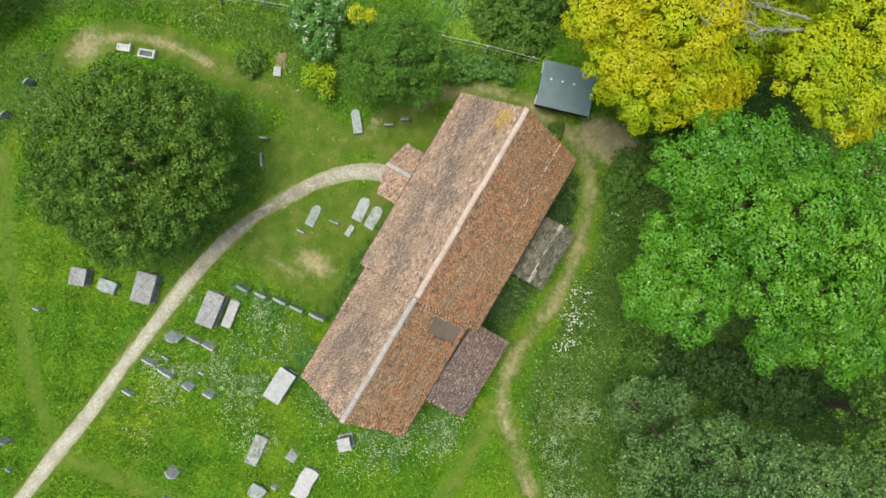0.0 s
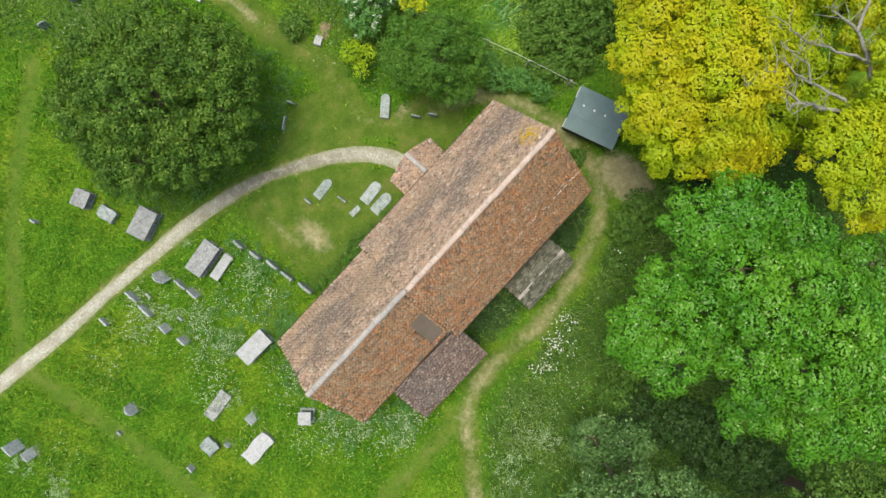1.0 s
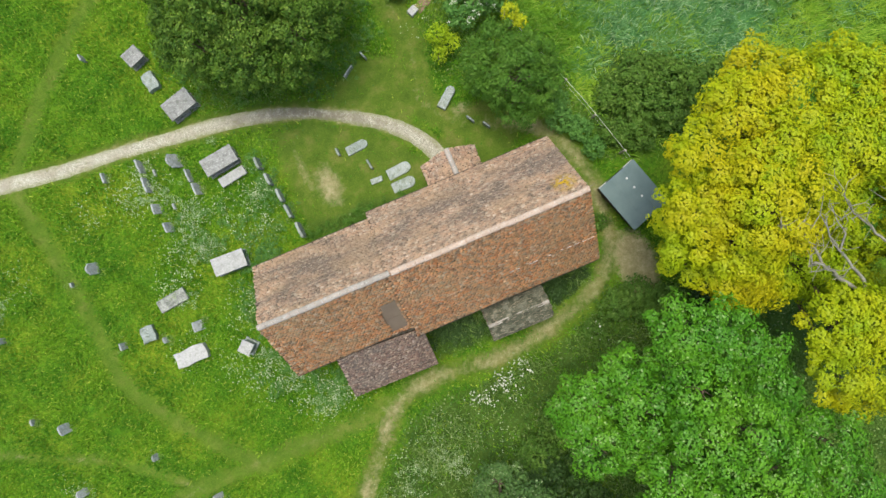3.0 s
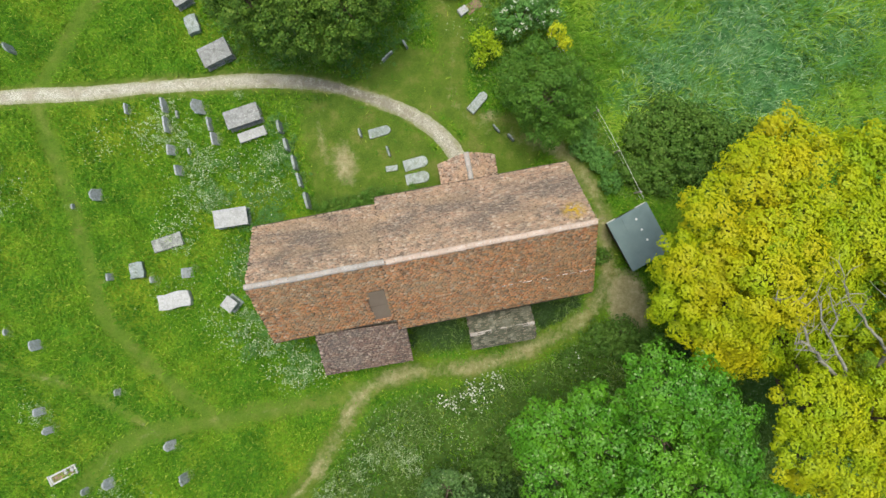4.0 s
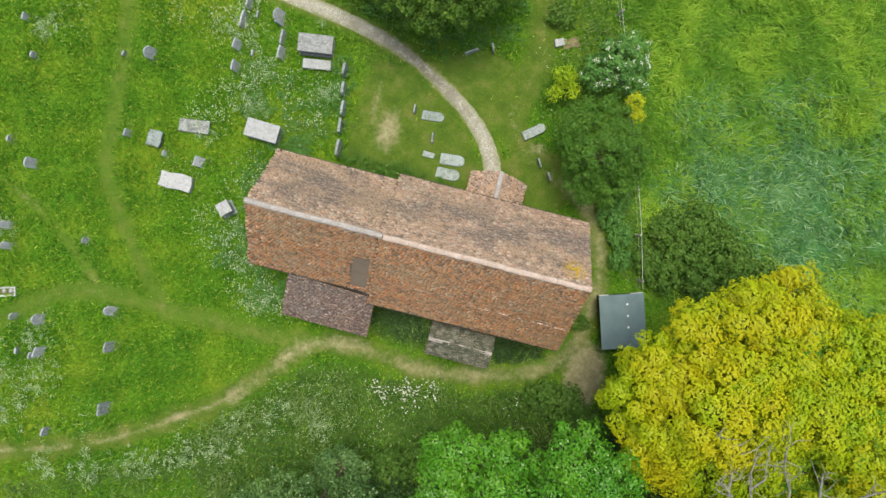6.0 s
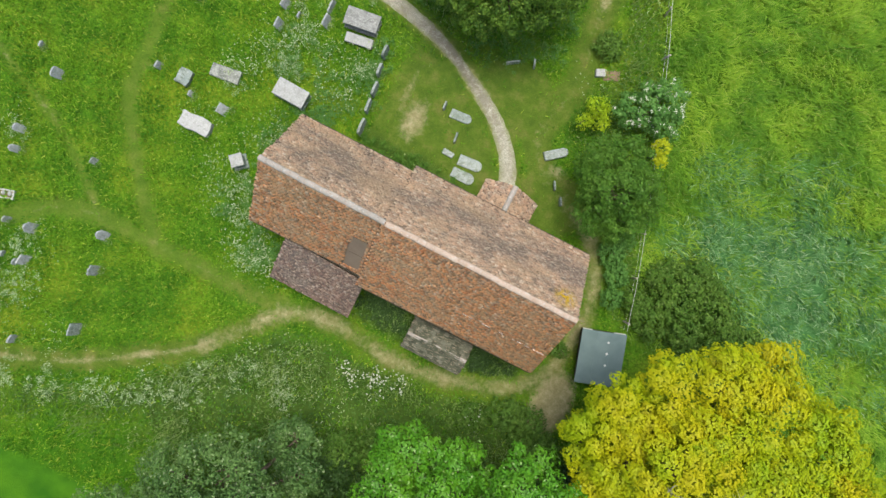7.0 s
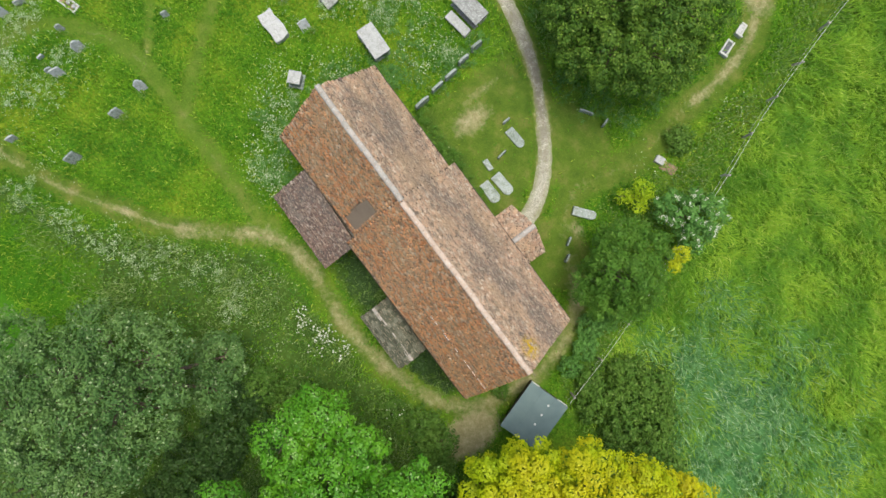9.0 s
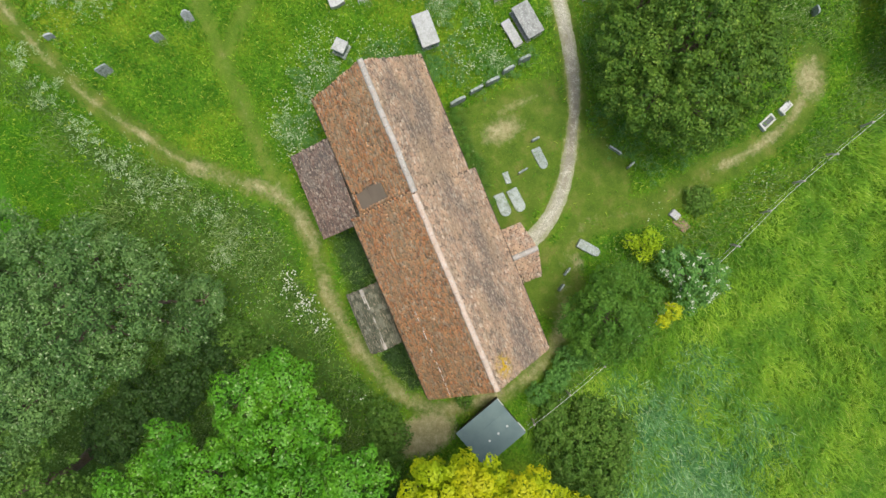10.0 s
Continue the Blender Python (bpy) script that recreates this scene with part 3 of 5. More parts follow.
def tiled(name, e0, e1, t0, t1, material, parent, gauge=0.125, width=0.19, seed=1, sag=0.03, hole=None, label=""):
    """Courses of small overlapping tiles between the eave e0-e1 and the top t0-t1, on a boarded deck."""
    e0, e1, t0, t1 = (np.array(v, dtype=float) for v in (e0, e1, t0, t1))
    rng = np.random.default_rng(seed)
    up = (t0 + t1 - e0 - e1) / 2
    L = np.linalg.norm(up)
    nrm = np.cross(e1 - e0, up)
    nrm /= np.linalg.norm(nrm)
    if nrm[2] < 0:
        nrm = -nrm
    along = (e1 - e0) / np.linalg.norm(e1 - e0)
    upn = up / L
    rows = int(L / gauge)
    P = []
    room = []
    for r in range(rows):
        v = r / rows
        a, b = e0 + (t0 - e0) * v, e1 + (t1 - e1) * v
        n = int(np.linalg.norm(b - a) / width)
        u = (np.arange(n) + 0.5 + (0.5 if r % 2 else 0.0) + rng.uniform(-0.2, 0.2)) / n + rng.normal(0, 0.1, n) / n
        u = np.clip(u, 0.3 / n, 1 - 0.3 / n)
        p = a + (b - a) * u[:, None]
        dip = -sag * np.sin(np.pi * u) * np.sin(np.pi * v * 0.9 + 0.2) + 0.012 * np.sin(u * 23 + r * 0.4)
        p = p + nrm * (dip + sag + 0.02)[:, None]
        if hole is not None:
            p = p[~((u > hole[0]) & (u < hole[1]) & (v > hole[2]) & (v < hole[3]))]
        P.append(p)
        room.append(np.full(len(p), L * (1 - v)))
    P, room = np.concatenate(P), np.concatenate(room)
    k = len(P)
    w = width * rng.uniform(0.465, 0.505, k)
    skew = rng.normal(0, 0.012, k)
    lift = 0.022 + rng.normal(0, 0.005, k)
    lo, hi = -rng.uniform(0.0, 0.02, k), np.minimum(gauge * 1.25, room)
    th = 0.016
    C = np.empty((k, 8, 3))
    i = 0
    for top in (0, 1):
        for su, sv in ((-1, lo), (1, lo), (1, hi), (-1, hi)):
            drop = lift if sv is lo else lift - 0.02
            C[:, i] = P + along * (su * w)[:, None] + upn * (sv + su * skew)[:, None] + nrm * (drop + top * th - (0.012 if not top else 0))[:, None]
            i += 1
    q = np.array([(4, 5, 6, 7), (0, 1, 5, 4), (1, 2, 6, 5), (3, 0, 4, 7)])
    F = (np.arange(k)[:, None, None] * 8 + q[None]).reshape(-1, 4)
    ob = from_arrays(name, C.reshape(-1, 3), F, material, parent)
    return tagged(ob, label, kind="stuff")


def deck(name, corners, parent, material, thick=0.09):
    """A boarded roof slope under the tiles."""
    c = [Vector(p) for p in corners]
    n = (c[1] - c[0]).cross(c[3] - c[0]).normalized()
    n = -n if n.z < 0 else n
    bm = bmesh.new()
    top = [bm.verts.new(p + n * 0.004) for p in c]
    low = [bm.verts.new(p - n * thick) for p in c]
    bm.faces.new(top)
    bm.faces.new(low[::-1])
    for i in range(4):
        j = (i + 1) % 4
        bm.faces.new((low[i], low[j], top[j], top[i]))
    bmesh.ops.recalc_face_normals(bm, faces=bm.faces[:])
    return part(name, bm, material, parent)


def half_round(length, radius, thick=0.025, sides=7):
    """One arched ridge tile along x, its foot at z = 0."""
    bm = bmesh.new()
    rings = []
    for x, grow in ((0.0, 1.0), (length, 1.06)):
        for r in (radius * grow, (radius - thick) * grow):
            rings.append([bm.verts.new((x, -r * math.cos(math.pi * i / sides), r * 0.8 * math.sin(math.pi * i / sides))) for i in range(sides + 1)])
    o0, i0, o1, i1 = rings
    for i in range(sides):
        bm.faces.new((o0[i], o1[i], o1[i + 1], o0[i + 1]))
        bm.faces.new((i0[i], i0[i + 1], i1[i + 1], i1[i]))
        bm.faces.new((o0[i], o0[i + 1], i0[i + 1], i0[i]))
        bm.faces.new((o1[i], i1[i], i1[i + 1], o1[i + 1]))
    bmesh.ops.recalc_face_normals(bm, faces=bm.faces[:])
    return bm


def ridge_row(parent, a, b, material, piece=0.43, radius=0.145, seed=1):
    """Ridge tiles bedded end to end from a to b; alike pieces share one mesh."""
    rng = random.Random(seed)
    a, b = Vector(a), Vector(b)
    n = round((b - a).length / piece)
    bm = half_round((b - a).length / n * 0.97, radius)
    me = bpy.data.meshes.new("ridge_tile")
    bm.to_mesh(me)
    bm.free()
    me.materials.append(material)
    turn = (b - a).to_track_quat("X", "Z").to_matrix().to_4x4()
    for i in range(n):
        ob = new("ridge_tile", me)
        ob.parent = parent
        p = a.lerp(b, i / n) + Vector((0, 0, 0.03))
        dip = -0.05 * math.sin(math.pi * i / n)
        ob.matrix_basis = Matrix.Translation(p + Vector((0, rng.uniform(-0.015, 0.015), dip + rng.uniform(-0.008, 0.008)))) @ turn @ pose(0, 0, 0, rng.uniform(-4, 4), 0, rng.uniform(-1.2, 1.2))


def slated(c, parent, seed, rows=5, cols=12):
    """Stone slates laid one by one; alike pieces share one mesh."""
    e0, e1, t1, t0 = (Vector(v) for v in c)
    rng = random.Random(seed)
    w, l = (e1 - e0).length / cols, (t0 - e0).length / rows
    bm = bmesh.new()
    box(bm, (-w * 0.49, -0.03, 0.0), (w * 0.49, l * 1.2, 0.022))
    worn(bm, 0.006)
    me = bpy.data.meshes.new("slate")
    bm.to_mesh(me)
    bm.free()
    me.materials.append(M_SLATE)
    u = (e1 - e0).normalized()
    v = (t0 - e0).normalized()
    n = u.cross(v).normalized()
    if n.z < 0:
        u, n = -u, -n
    basis = Matrix((u, v, n)).transposed().to_4x4()
    for r in range(rows):
        for k in range(cols):
            f = min(max((k + 0.5 + (0.25 if r % 2 else -0.25)) / cols, 0.03), 0.97)
            p = (e0.lerp(e1, f)).lerp(t0.lerp(t1, f), r / rows) + n * (0.03 + rng.uniform(0, 0.008))
            ob = new("slate", me)
            ob.parent = parent
            ob.matrix_basis = Matrix.Translation(p) @ basis @ pose(0, 0, 0, -3.2 + rng.uniform(-0.6, 0.6), 0, rng.uniform(-1.5, 1.5))


def build_church():
    gabled_wall("nave_wall", NAVE_X0 - 0.05, NAVE_X1 - 0.2, -NAVE_HALF + 0.3, NAVE_HALF - 0.3, NAVE_EAVE - 0.05, NAVE_RIDGE - 0.35, 0)
    gabled_wall("chancel_wall", CH_X0 + 0.2, NAVE_X0 - 0.05, CH_S + 0.28, CH_N - 0.28, CH_EAVE - 0.05, CH_RIDGE - 0.35, 0.05)
    r, e = NAVE_RIDGE, NAVE_EAVE
    for nm, sgn, mat, seed in (("roof_slope", 1, M_TILE_N, 11), ("roof_slope", -1, M_TILE_S, 12)):
        y = sgn * NAVE_HALF
        ds = deck(nm, [(NAVE_X0, y, e), (NAVE_X1, y, e), (NAVE_X1, 0, r), (NAVE_X0, 0, r)], church, M_TIMBER)
        tiled("tiles", (NAVE_X0, y, e), (NAVE_X1, y, e), (NAVE_X0, 0, r), (NAVE_X1, 0, r), mat, ds, seed=seed, label="grey lichened pinkish clay roof tiles" if sgn > 0 else "orange-brown clay roof tiles with dark mossy pieces")
    e, r = CH_EAVE, CH_RIDGE
    for nm, y, mat, seed in (("chancel_roof_slope", CH_N, M_TILE_N, 13), ("chancel_roof_slope", CH_S, M_TILE_S, 14)):
        ds = deck(nm, [(CH_X0, y, e), (NAVE_X0 - 0.01, y, e), (NAVE_X0 - 0.01, 0.05, r), (CH_X0, 0.05, r)], church, M_TIMBER)
        hole = (0.835, 0.985, 0.04, 0.56) if y < 0 else None
        tiled("tiles", (CH_X0, y, e), (NAVE_X0 - 0.02, y, e), (CH_X0, 0.05, r), (NAVE_X0 - 0.02, 0.05, r), mat, ds, seed=seed, hole=hole, label="weathered clay roof tiles")
        if hole:
            up = Vector((0, 0.05 - y, r - e))
            n = Vector((0, -up.z, up.y)).normalized()
            bm = bmesh.new()
            for v0, v1 in ((0.04, 0.30), (0.305, 0.56)):
                p = [Vector((CH_X0 * (1 - u), y, e)) + up * v + n * 0.02 for u, v in ((hole[0], v0), (hole[1], v0), (hole[1], v1), (hole[0], v1))]
                lo, hi = [bm.verts.new(q) for q in p], [bm.verts.new(q + n * (0.02 + (0.008 if v0 > 0.2 else 0))) for q in p]
                bm.faces.new(hi)
                for i in range(4):
                    j = (i + 1) % 4
                    bm.faces.new((lo[i], lo[j], hi[j], hi[i]))
            bmesh.ops.recalc_face_normals(bm, faces=bm.faces[:])
            part("lead_patch", bm, M_LEAD, ds, "plain brown-grey sheet lead patch")
    ridge_row(church, (0.25, 0, NAVE_RIDGE - 0.02), (NAVE_X1 + 0.02, 0, NAVE_RIDGE - 0.02), M_RIDGE, seed=1)
    ridge_row(church, (CH_X0 - 0.02, 0.05, CH_RIDGE - 0.02), (0.2, 0.02, CH_RIDGE + 0.02), M_RIDGE_GREY, seed=2)
    for x0, x1, y, z in ((NAVE_X0, NAVE_X1, NAVE_HALF + 0.06, NAVE_EAVE - 0.02), (NAVE_X0, NAVE_X1, -NAVE_HALF - 0.06, NAVE_EAVE - 0.02), (CH_X0, NAVE_X0 - 0.1, CH_N + 0.06, CH_EAVE - 0.02), (CH_X0, NAVE_X0 - 0.1, CH_S - 0.06, CH_EAVE - 0.02)):
        joined_tubes("gutter", [([(x0 + 0.05, y, z), ((x0 + x1) / 2, y, z - 0.02), (x1 - 0.05, y, z - 0.03)], [0.05, 0.05, 0.05])], M_TIMBER, church, 8)
    # pale mortar fillet along a patched course of the nave's south slope
    up = Vector((0, NAVE_HALF, NAVE_RIDGE - NAVE_EAVE))
    n = Vector((0, -up.z, up.y)).normalized()
    c = Vector((0, -NAVE_HALF, NAVE_EAVE)) + up * 0.36 + n * 0.085
    rng = random.Random(8)
    x = 5.6
    while x < 10.1:
        l = rng.uniform(0.18, 0.5)
        bm = bmesh.new()
        box(bm, (0, -0.03, -0.02), (l, 0.03, 0.02), Matrix.Translation((x, c.y, c.z)) @ up.to_track_quat("Y", "Z").to_matrix().to_4x4())
        part("mortar_fillet", worn(bm, 0.01), M_RIDGE, church)
        x += l + rng.choice((0.03, 0.1, 0.5))
    # kneeler stones of the east gable
    for x, y, z, sx, sy, sz in ((CH_X0 + 0.02, -1.25, 4.6, 0.34, 0.3, 0.22), (CH_X0 + 0.1, -2.35, 3.6, 0.22, 0.5, 0.25)):
        bm = bmesh.new()
        box(bm, (x - sx / 2, y - sy / 2, z), (x + sx / 2, y + sy / 2, z + sz))
        part("kneeler", worn(bm, 0.03), M_WHITE, church, "pale limestone kneeler")

    # lean-to vestry against the chancel
    bm = bmesh.new()
    box(bm, (-4.15, -5.0, -0.2), (0.1, -2.6, 2.15))
    vestry = part("vestry_wall", bm, M_WALL, church)
    c = [(-4.42, -5.28, 2.2), (0.36, -5.38, 2.2), (0.36, -3.2, 3.15), (-4.42, -2.95, 3.15)]
    ds = deck("vestry_roof", c, vestry, M_TIMBER)
    tiled("tiles", c[0], c[1], c[3], c[2], M_TILE_V, vestry, seed=15, label="dark grey-brown lichened tiles")

    # south porch with a stone-slate roof along the wall
    bm = bmesh.new()
    box(bm, (3.85, -5.2, -0.2), (7.0, -3.1, 1.75))
    porch = part("annexe_wall", bm, M_WALL, church)
    for a, b in ((-5.48, -4.62), (-3.55, -4.62)):
        c = [(3.66, a, 1.95 if a < -5 else 1.75), (7.2, a - 0.03, 1.95 if a < -5 else 1.75), (7.2, b - 0.02, 2.5), (3.66, b, 2.5)]
        deck("slate_slope", c, porch, M_TIMBER, 0.06)
        slated(c, porch, 16 + int(-a))
    ridge_row(porch, (3.66, -4.62, 2.47), (7.2, -4.64, 2.47), M_RIDGE_GREY, 0.4, 0.09, 4)

    # north porch, gabled, its ridge towards the path
    for lo, hi in (((3.85, 3.1, -0.2), (4.15, 4.8, 1.95)), ((6.3, 3.1, -0.2), (6.6, 4.8, 1.95))):
        bm = bmesh.new()
        box(bm, lo, hi)
        np_wall = part("porch_wall", bm, M_WALL, church)
    for sgn, seed in ((-1, 21), (1, 22)):
        c = [(5.25 + sgn * 1.55, 3.18, 2.05), (5.25 + sgn * 1.55, 4.82, 2.05), (5.25, 5.02, 3.05), (5.25, 3.18, 3.05)]
        deck("porch_slope", c, np_wall, M_TIMBER)
        tiled("tiles", c[0], c[1], c[3], c[2], M_TILE_N, np_wall, seed=seed, label="weathered pinkish clay roof tiles")
    ridge_row(np_wall, (5.25, 3.2, 3.04), (5.25, 5.06, 3.04), M_RIDGE_GREY, 0.36, 0.15, 5)


build_church()


# ---- graves ----
def on_ground(x, y, rz=0.0, rx=0.0, ry=0.0, sink=0.0):
    return pose(x, y, float(rise(x, y)) - sink, rx, ry, rz)


def stone_outline(w, h, style, rng):
    """Front outline of a headstone, in y and z."""
    a = w / 2
    top = {0: [(-a, h * 0.82), (-a * 0.8, h * 0.93), (-a * 0.4, h), (a * 0.4, h), (a * 0.8, h * 0.93), (a, h * 0.82)],
           1: [(-a, h * 0.78), (-a * 0.72, h * 0.78), (-a * 0.66, h * 0.88), (-a * 0.35, h * 0.98), (0, h), (a * 0.35, h * 0.98), (a * 0.66, h * 0.88), (a * 0.72, h * 0.78), (a, h * 0.78)],
           2: [(-a, h * 0.88), (-a * 0.75, h * 0.96), (-a * 0.5, h * 0.9), (-a * 0.25, h * 0.97), (0, h), (a * 0.25, h * 0.97), (a * 0.5, h * 0.9), (a * 0.75, h * 0.96), (a, h * 0.88)],
           3: [(-a, h * 0.97), (-a * 0.4, h), (a * 0.5, h * 0.985), (a, h * 0.95)]}[style]
    return [(-a * rng.uniform(0.94, 1.0), -0.25)] + top + [(a * rng.uniform(0.94, 1.0), -0.25)]


def headstone(x, y, w, h, lean=0.0, turn=0.0, style=0, thick=0.11, mat=None, label="weathered grey headstone leaning in the grass", group="headstones in the churchyard", rng=random.Random(7)):
    out = stone_outline(w, h, style, rng)
    bm = bmesh.new()
    f = [bm.verts.new((thick / 2, yy, zz)) for yy, zz in out]
    b = [bm.verts.new((-thick / 2, yy, zz)) for yy, zz in out]
    bm.faces.new(f)
    bm.faces.new(b[::-1])
    for i in range(len(out)):
        j = (i + 1) % len(out)
        bm.faces.new((f[i], b[i], b[j], f[j]))
    bmesh.ops.recalc_face_normals(bm, faces=bm.faces[:])
    worn(bm, 0.016)
    me = bpy.data.meshes.new("headstone")
    bm.to_mesh(me)
    bm.free()
    me.materials.append(mat or M_STONE)
    ob = new("headstone", me)
    ob.matrix_basis = on_ground(x, y, turn, rng.uniform(-3, 3), lean)
    return tagged(ob, label, "headstone", group)


# x, y, width, height, lean, style
NORTH_PLOT = [(-13.2, 11.58, 0.6, 0.5, -8, 3), (-11.02, 11.36, 0.85, 0.72, -8, 2), (-11.05, 10.2, 0.92, 0.75, -9, 2), (-10.5, 10.78, 0.42, 0.3, 0, 0), (-8.95, 10.9, 0.85, 1.0, -26, 1),
              (-8.68, 9.85, 0.8, 0.6, -8, 2), (-8.45, 8.95, 0.72, 0.75, -16, 3), (-10.95, 8.72, 0.6, 0.75, -22, 3), (-10.78, 7.5, 0.6, 0.75, -16, 3), (-10.2, 8.55, 0.35, 0.3, 0, 0)]
ROW = [(-4.71, 8.86, 0.72, 0.95, -4, 0), (-4.53, 7.78, 0.72, 0.9, -3, 0), (-4.28, 6.69, 0.82, 0.9, -3, 0), (-4.2, 5.66, 0.8, 0.8, -2, 3), (-3.96, 4.4, 0.95, 1.0, -3, 0)]
EAST_PLOT = [(-15.65, 7.02, 0.68, 0.9, -18, 1), (-17.3, 6.65, 0.3, 0.3, 0, 0), (-15.81, 2.26, 0.42, 0.55, -12, 3), (-13.49, 1.64, 0.36, 0.4, -20, 0), (-11.34, 1.66, 0.58, 0.7, -35, 3),
             (-20.49, -0.76, 0.6, 0.8, -15, 0), (-22.23, 0.27, 0.35, 0.4, 0, 0), (-21.38, 9.6, 0.4, 0.5, -20, 3), (-21.6, 10.4, 0.75, 1.1, -18, 3), (-21.3, 9.5, 0.6, 0.9, -25, 3), (-23.14, 7.24, 0.4, 0.5, -10, 3), (-22.11, 5.22, 0.35, 0.5, -10, 0)]
SOUTH_PLOT = [(-16.54, -4.28, 0.38, 0.45, -20, 0), (-20.96, -4.52, 0.45, 0.75, -20, 0), (-20.68, -5.65, 0.42, 0.75, -18, 1), (-19.35, -9.44, 0.36, 0.55, -14, 0), (-17.8, -9.24, 0.6, 0.85, -22, 1),
              (-17.37, -11.05, 0.6, 0.7, -20, 3), (-17.84, -11.37, 0.4, 0.45, -14, 0), (-18.77, -11.29, 0.35, 0.35, 0, 0), (-14.0, -7.8, 0.55, 0.85, -24, 1), (-13.59, -9.75, 0.6, 0.8, -16, 2), (-21.81, -10.36, 0.55, 0.45, -10, 3),
              (-21.72, -11.42, 0.5, 0.8, -20, 3), (-12.97, -13.17, 0.7, 0.85, -18, 3), (-15.93, -15.29, 0.5, 0.6, -10, 0)]
for k, (x, y, w, h, lean, style) in enumerate(NORTH_PLOT):
    headstone(x, y, w, h, lean, -2 + (k * 5) % 7, style, label="weathered grey headstone leaning among cow parsley", group="headstones beside the path")
for k, (x, y, w, h, lean, style) in enumerate(ROW):
    headstone(x, y, w, h, lean, 2 + (k * 3) % 5, style, 0.15, M_LEDGER, "upright pale headstone in a straight row", "row of headstones by the lawn")
for k, (x, y, w, h, lean, style) in enumerate(EAST_PLOT):
    headstone(x, y, w, h, lean, -4 + (k * 5) % 9, style, label="small grey headstone standing in grass", group="headstones in the rough grass")
for k, (x, y, w, h, lean, style) in enumerate(SOUTH_PLOT):
    headstone(x, y, w, h, lean, -8 + (k * 7) % 17, style, mat=M_STONE if k % 3 else M_LEDGER, label="small weathered headstone half sunk in grass", group="headstones below the tracks")
# x, y, width, height, turn of the stones round the lawn and the big oak
for x, y, w, h, turn, lab in ((1.1, 6.41, 0.62, 0.4, 8, "low pale footstone on the lawn"), (-0.31, 7.78, 0.5, 0.45, 4, "thin low footstone on the lawn"), (8.22, 5.87, 0.5, 0.75, 30, "small pale headstone beneath the tree"),
                              (7.5, 6.55, 0.55, 0.55, 30, "squat grey headstone beneath the tree"), (-0.9, 25.7, 0.5, 0.9, 80, "pale headstone among weeds"), (-3.2, 25.9, 0.5, 0.9, 80, "pale headstone among weeds"),
                              (3.22, 12.37, 0.5, 0.7, 20, "grey headstone under the oak"), (2.04, 11.86, 0.85, 0.35, -55, "thin low stone under the oak"), (-11.76, 18.48, 0.4, 0.6, 10, "small headstone by the oak"),
                              (-19.1, 16.2, 0.6, 0.9, 20, "grey headstone beyond the path"), (-20.5, 15.2, 0.35, 0.4, 0, "small headstone beyond the path")):
    headstone(x, y, w, h, -6, turn, 0 if w > 0.45 else 3, 0.1, M_LEDGER, lab, "scattered headstones")


def slab_outline(l, w, style, rng):
    a, b = l / 2, w / 2
    if style == "round":
        pts = [(-a, -b), (a - b * 0.8, -b), (a - b * 0.25, -b * 0.72), (a, -b * 0.25), (a, b * 0.25), (a - b * 0.25, b * 0.72), (a - b * 0.8, b), (-a, b)]
    elif style == "broken":
        pts = [(-a, -b * 0.8), (-a * 0.4, -b), (a * 0.2, -b * 0.9), (a * 0.9, -b), (a, -b * 0.2), (a * 0.92, b * 0.8), (a * 0.3, b), (-a * 0.5, b * 0.88), (-a * 0.95, b), (-a * 0.9, b * 0.1)]
    else:
        pts = [(-a, -b), (a, -b), (a, b), (-a, b)]
    return [(x + rng.uniform(-0.015, 0.015), y + rng.uniform(-0.015, 0.015)) for x, y in pts]


def ledger(x, y, l, w, turn, height=0.16, style="plain", mat=None, label="flat lichened ledger stone in the turf", tilt=0.0, group="ledger stones", rng=random.Random(9)):
    bm = worn(prism(slab_outline(l, w, style, rng), -0.12, height), 0.025)
    me = bpy.data.meshes.new("ledger_stone")
    bm.to_mesh(me)
    bm.free()
    me.materials.append(mat or M_LEDGER)
    ob = new("ledger_stone", me)
    ob.matrix_basis = on_ground(x, y, turn, tilt, rng.uniform(-2, 2))
    return tagged(ob, label, "gravestone", group)


for x, y, l, w, a, st in ((0.78, 7.66, 1.3, 0.56, 4, "round"), (2.51, 5.46, 1.42, 0.66, 5, "round"), (2.46, 4.6, 1.38, 0.64, 1, "round"), (1.09, 5.42, 0.7, 0.32, -3, "plain")):
    ledger(x, y, l, w, a, 0.12, st, label="flat grey-green lichened gravestone lying in the lawn", group="flat stones on the lawn")
ledger(6.72, 8.26, 1.4, 0.52, 38, 0.3, "round", label="grey coffin-shaped stone beside the trodden track")
ledger(-6.43, 8.87, 1.62, 0.55, 9, 0.4, "plain", M_WHITE, "pale coped stone beside a chest tomb", 12)
ledger(-12.35, 3.6, 1.72, 0.76, 8, 0.28, "plain", M_STAINED, "grey ledger stone with a dark stained middle")
ledger(-14.3, 2.34, 0.95, 0.78, 90, 0.5, "broken", M_LEDGER, "squat pale stone with a broken corner", 8)
ledger(-12.48, 0.25, 1.9, 0.98, 2, 0.45, "broken", M_WHITE, "large pale limestone slab with ragged edges")
ledger(6.88, 13.69, 0.55, 0.44, 25, 0.25, "plain", M_WHITE, "small white tablet at a grave")
ledger(-8.67, 15.7, 1.1, 0.75, 102, 0.45, "broken", M_LEDGER, "broken pale slab beneath the oak")


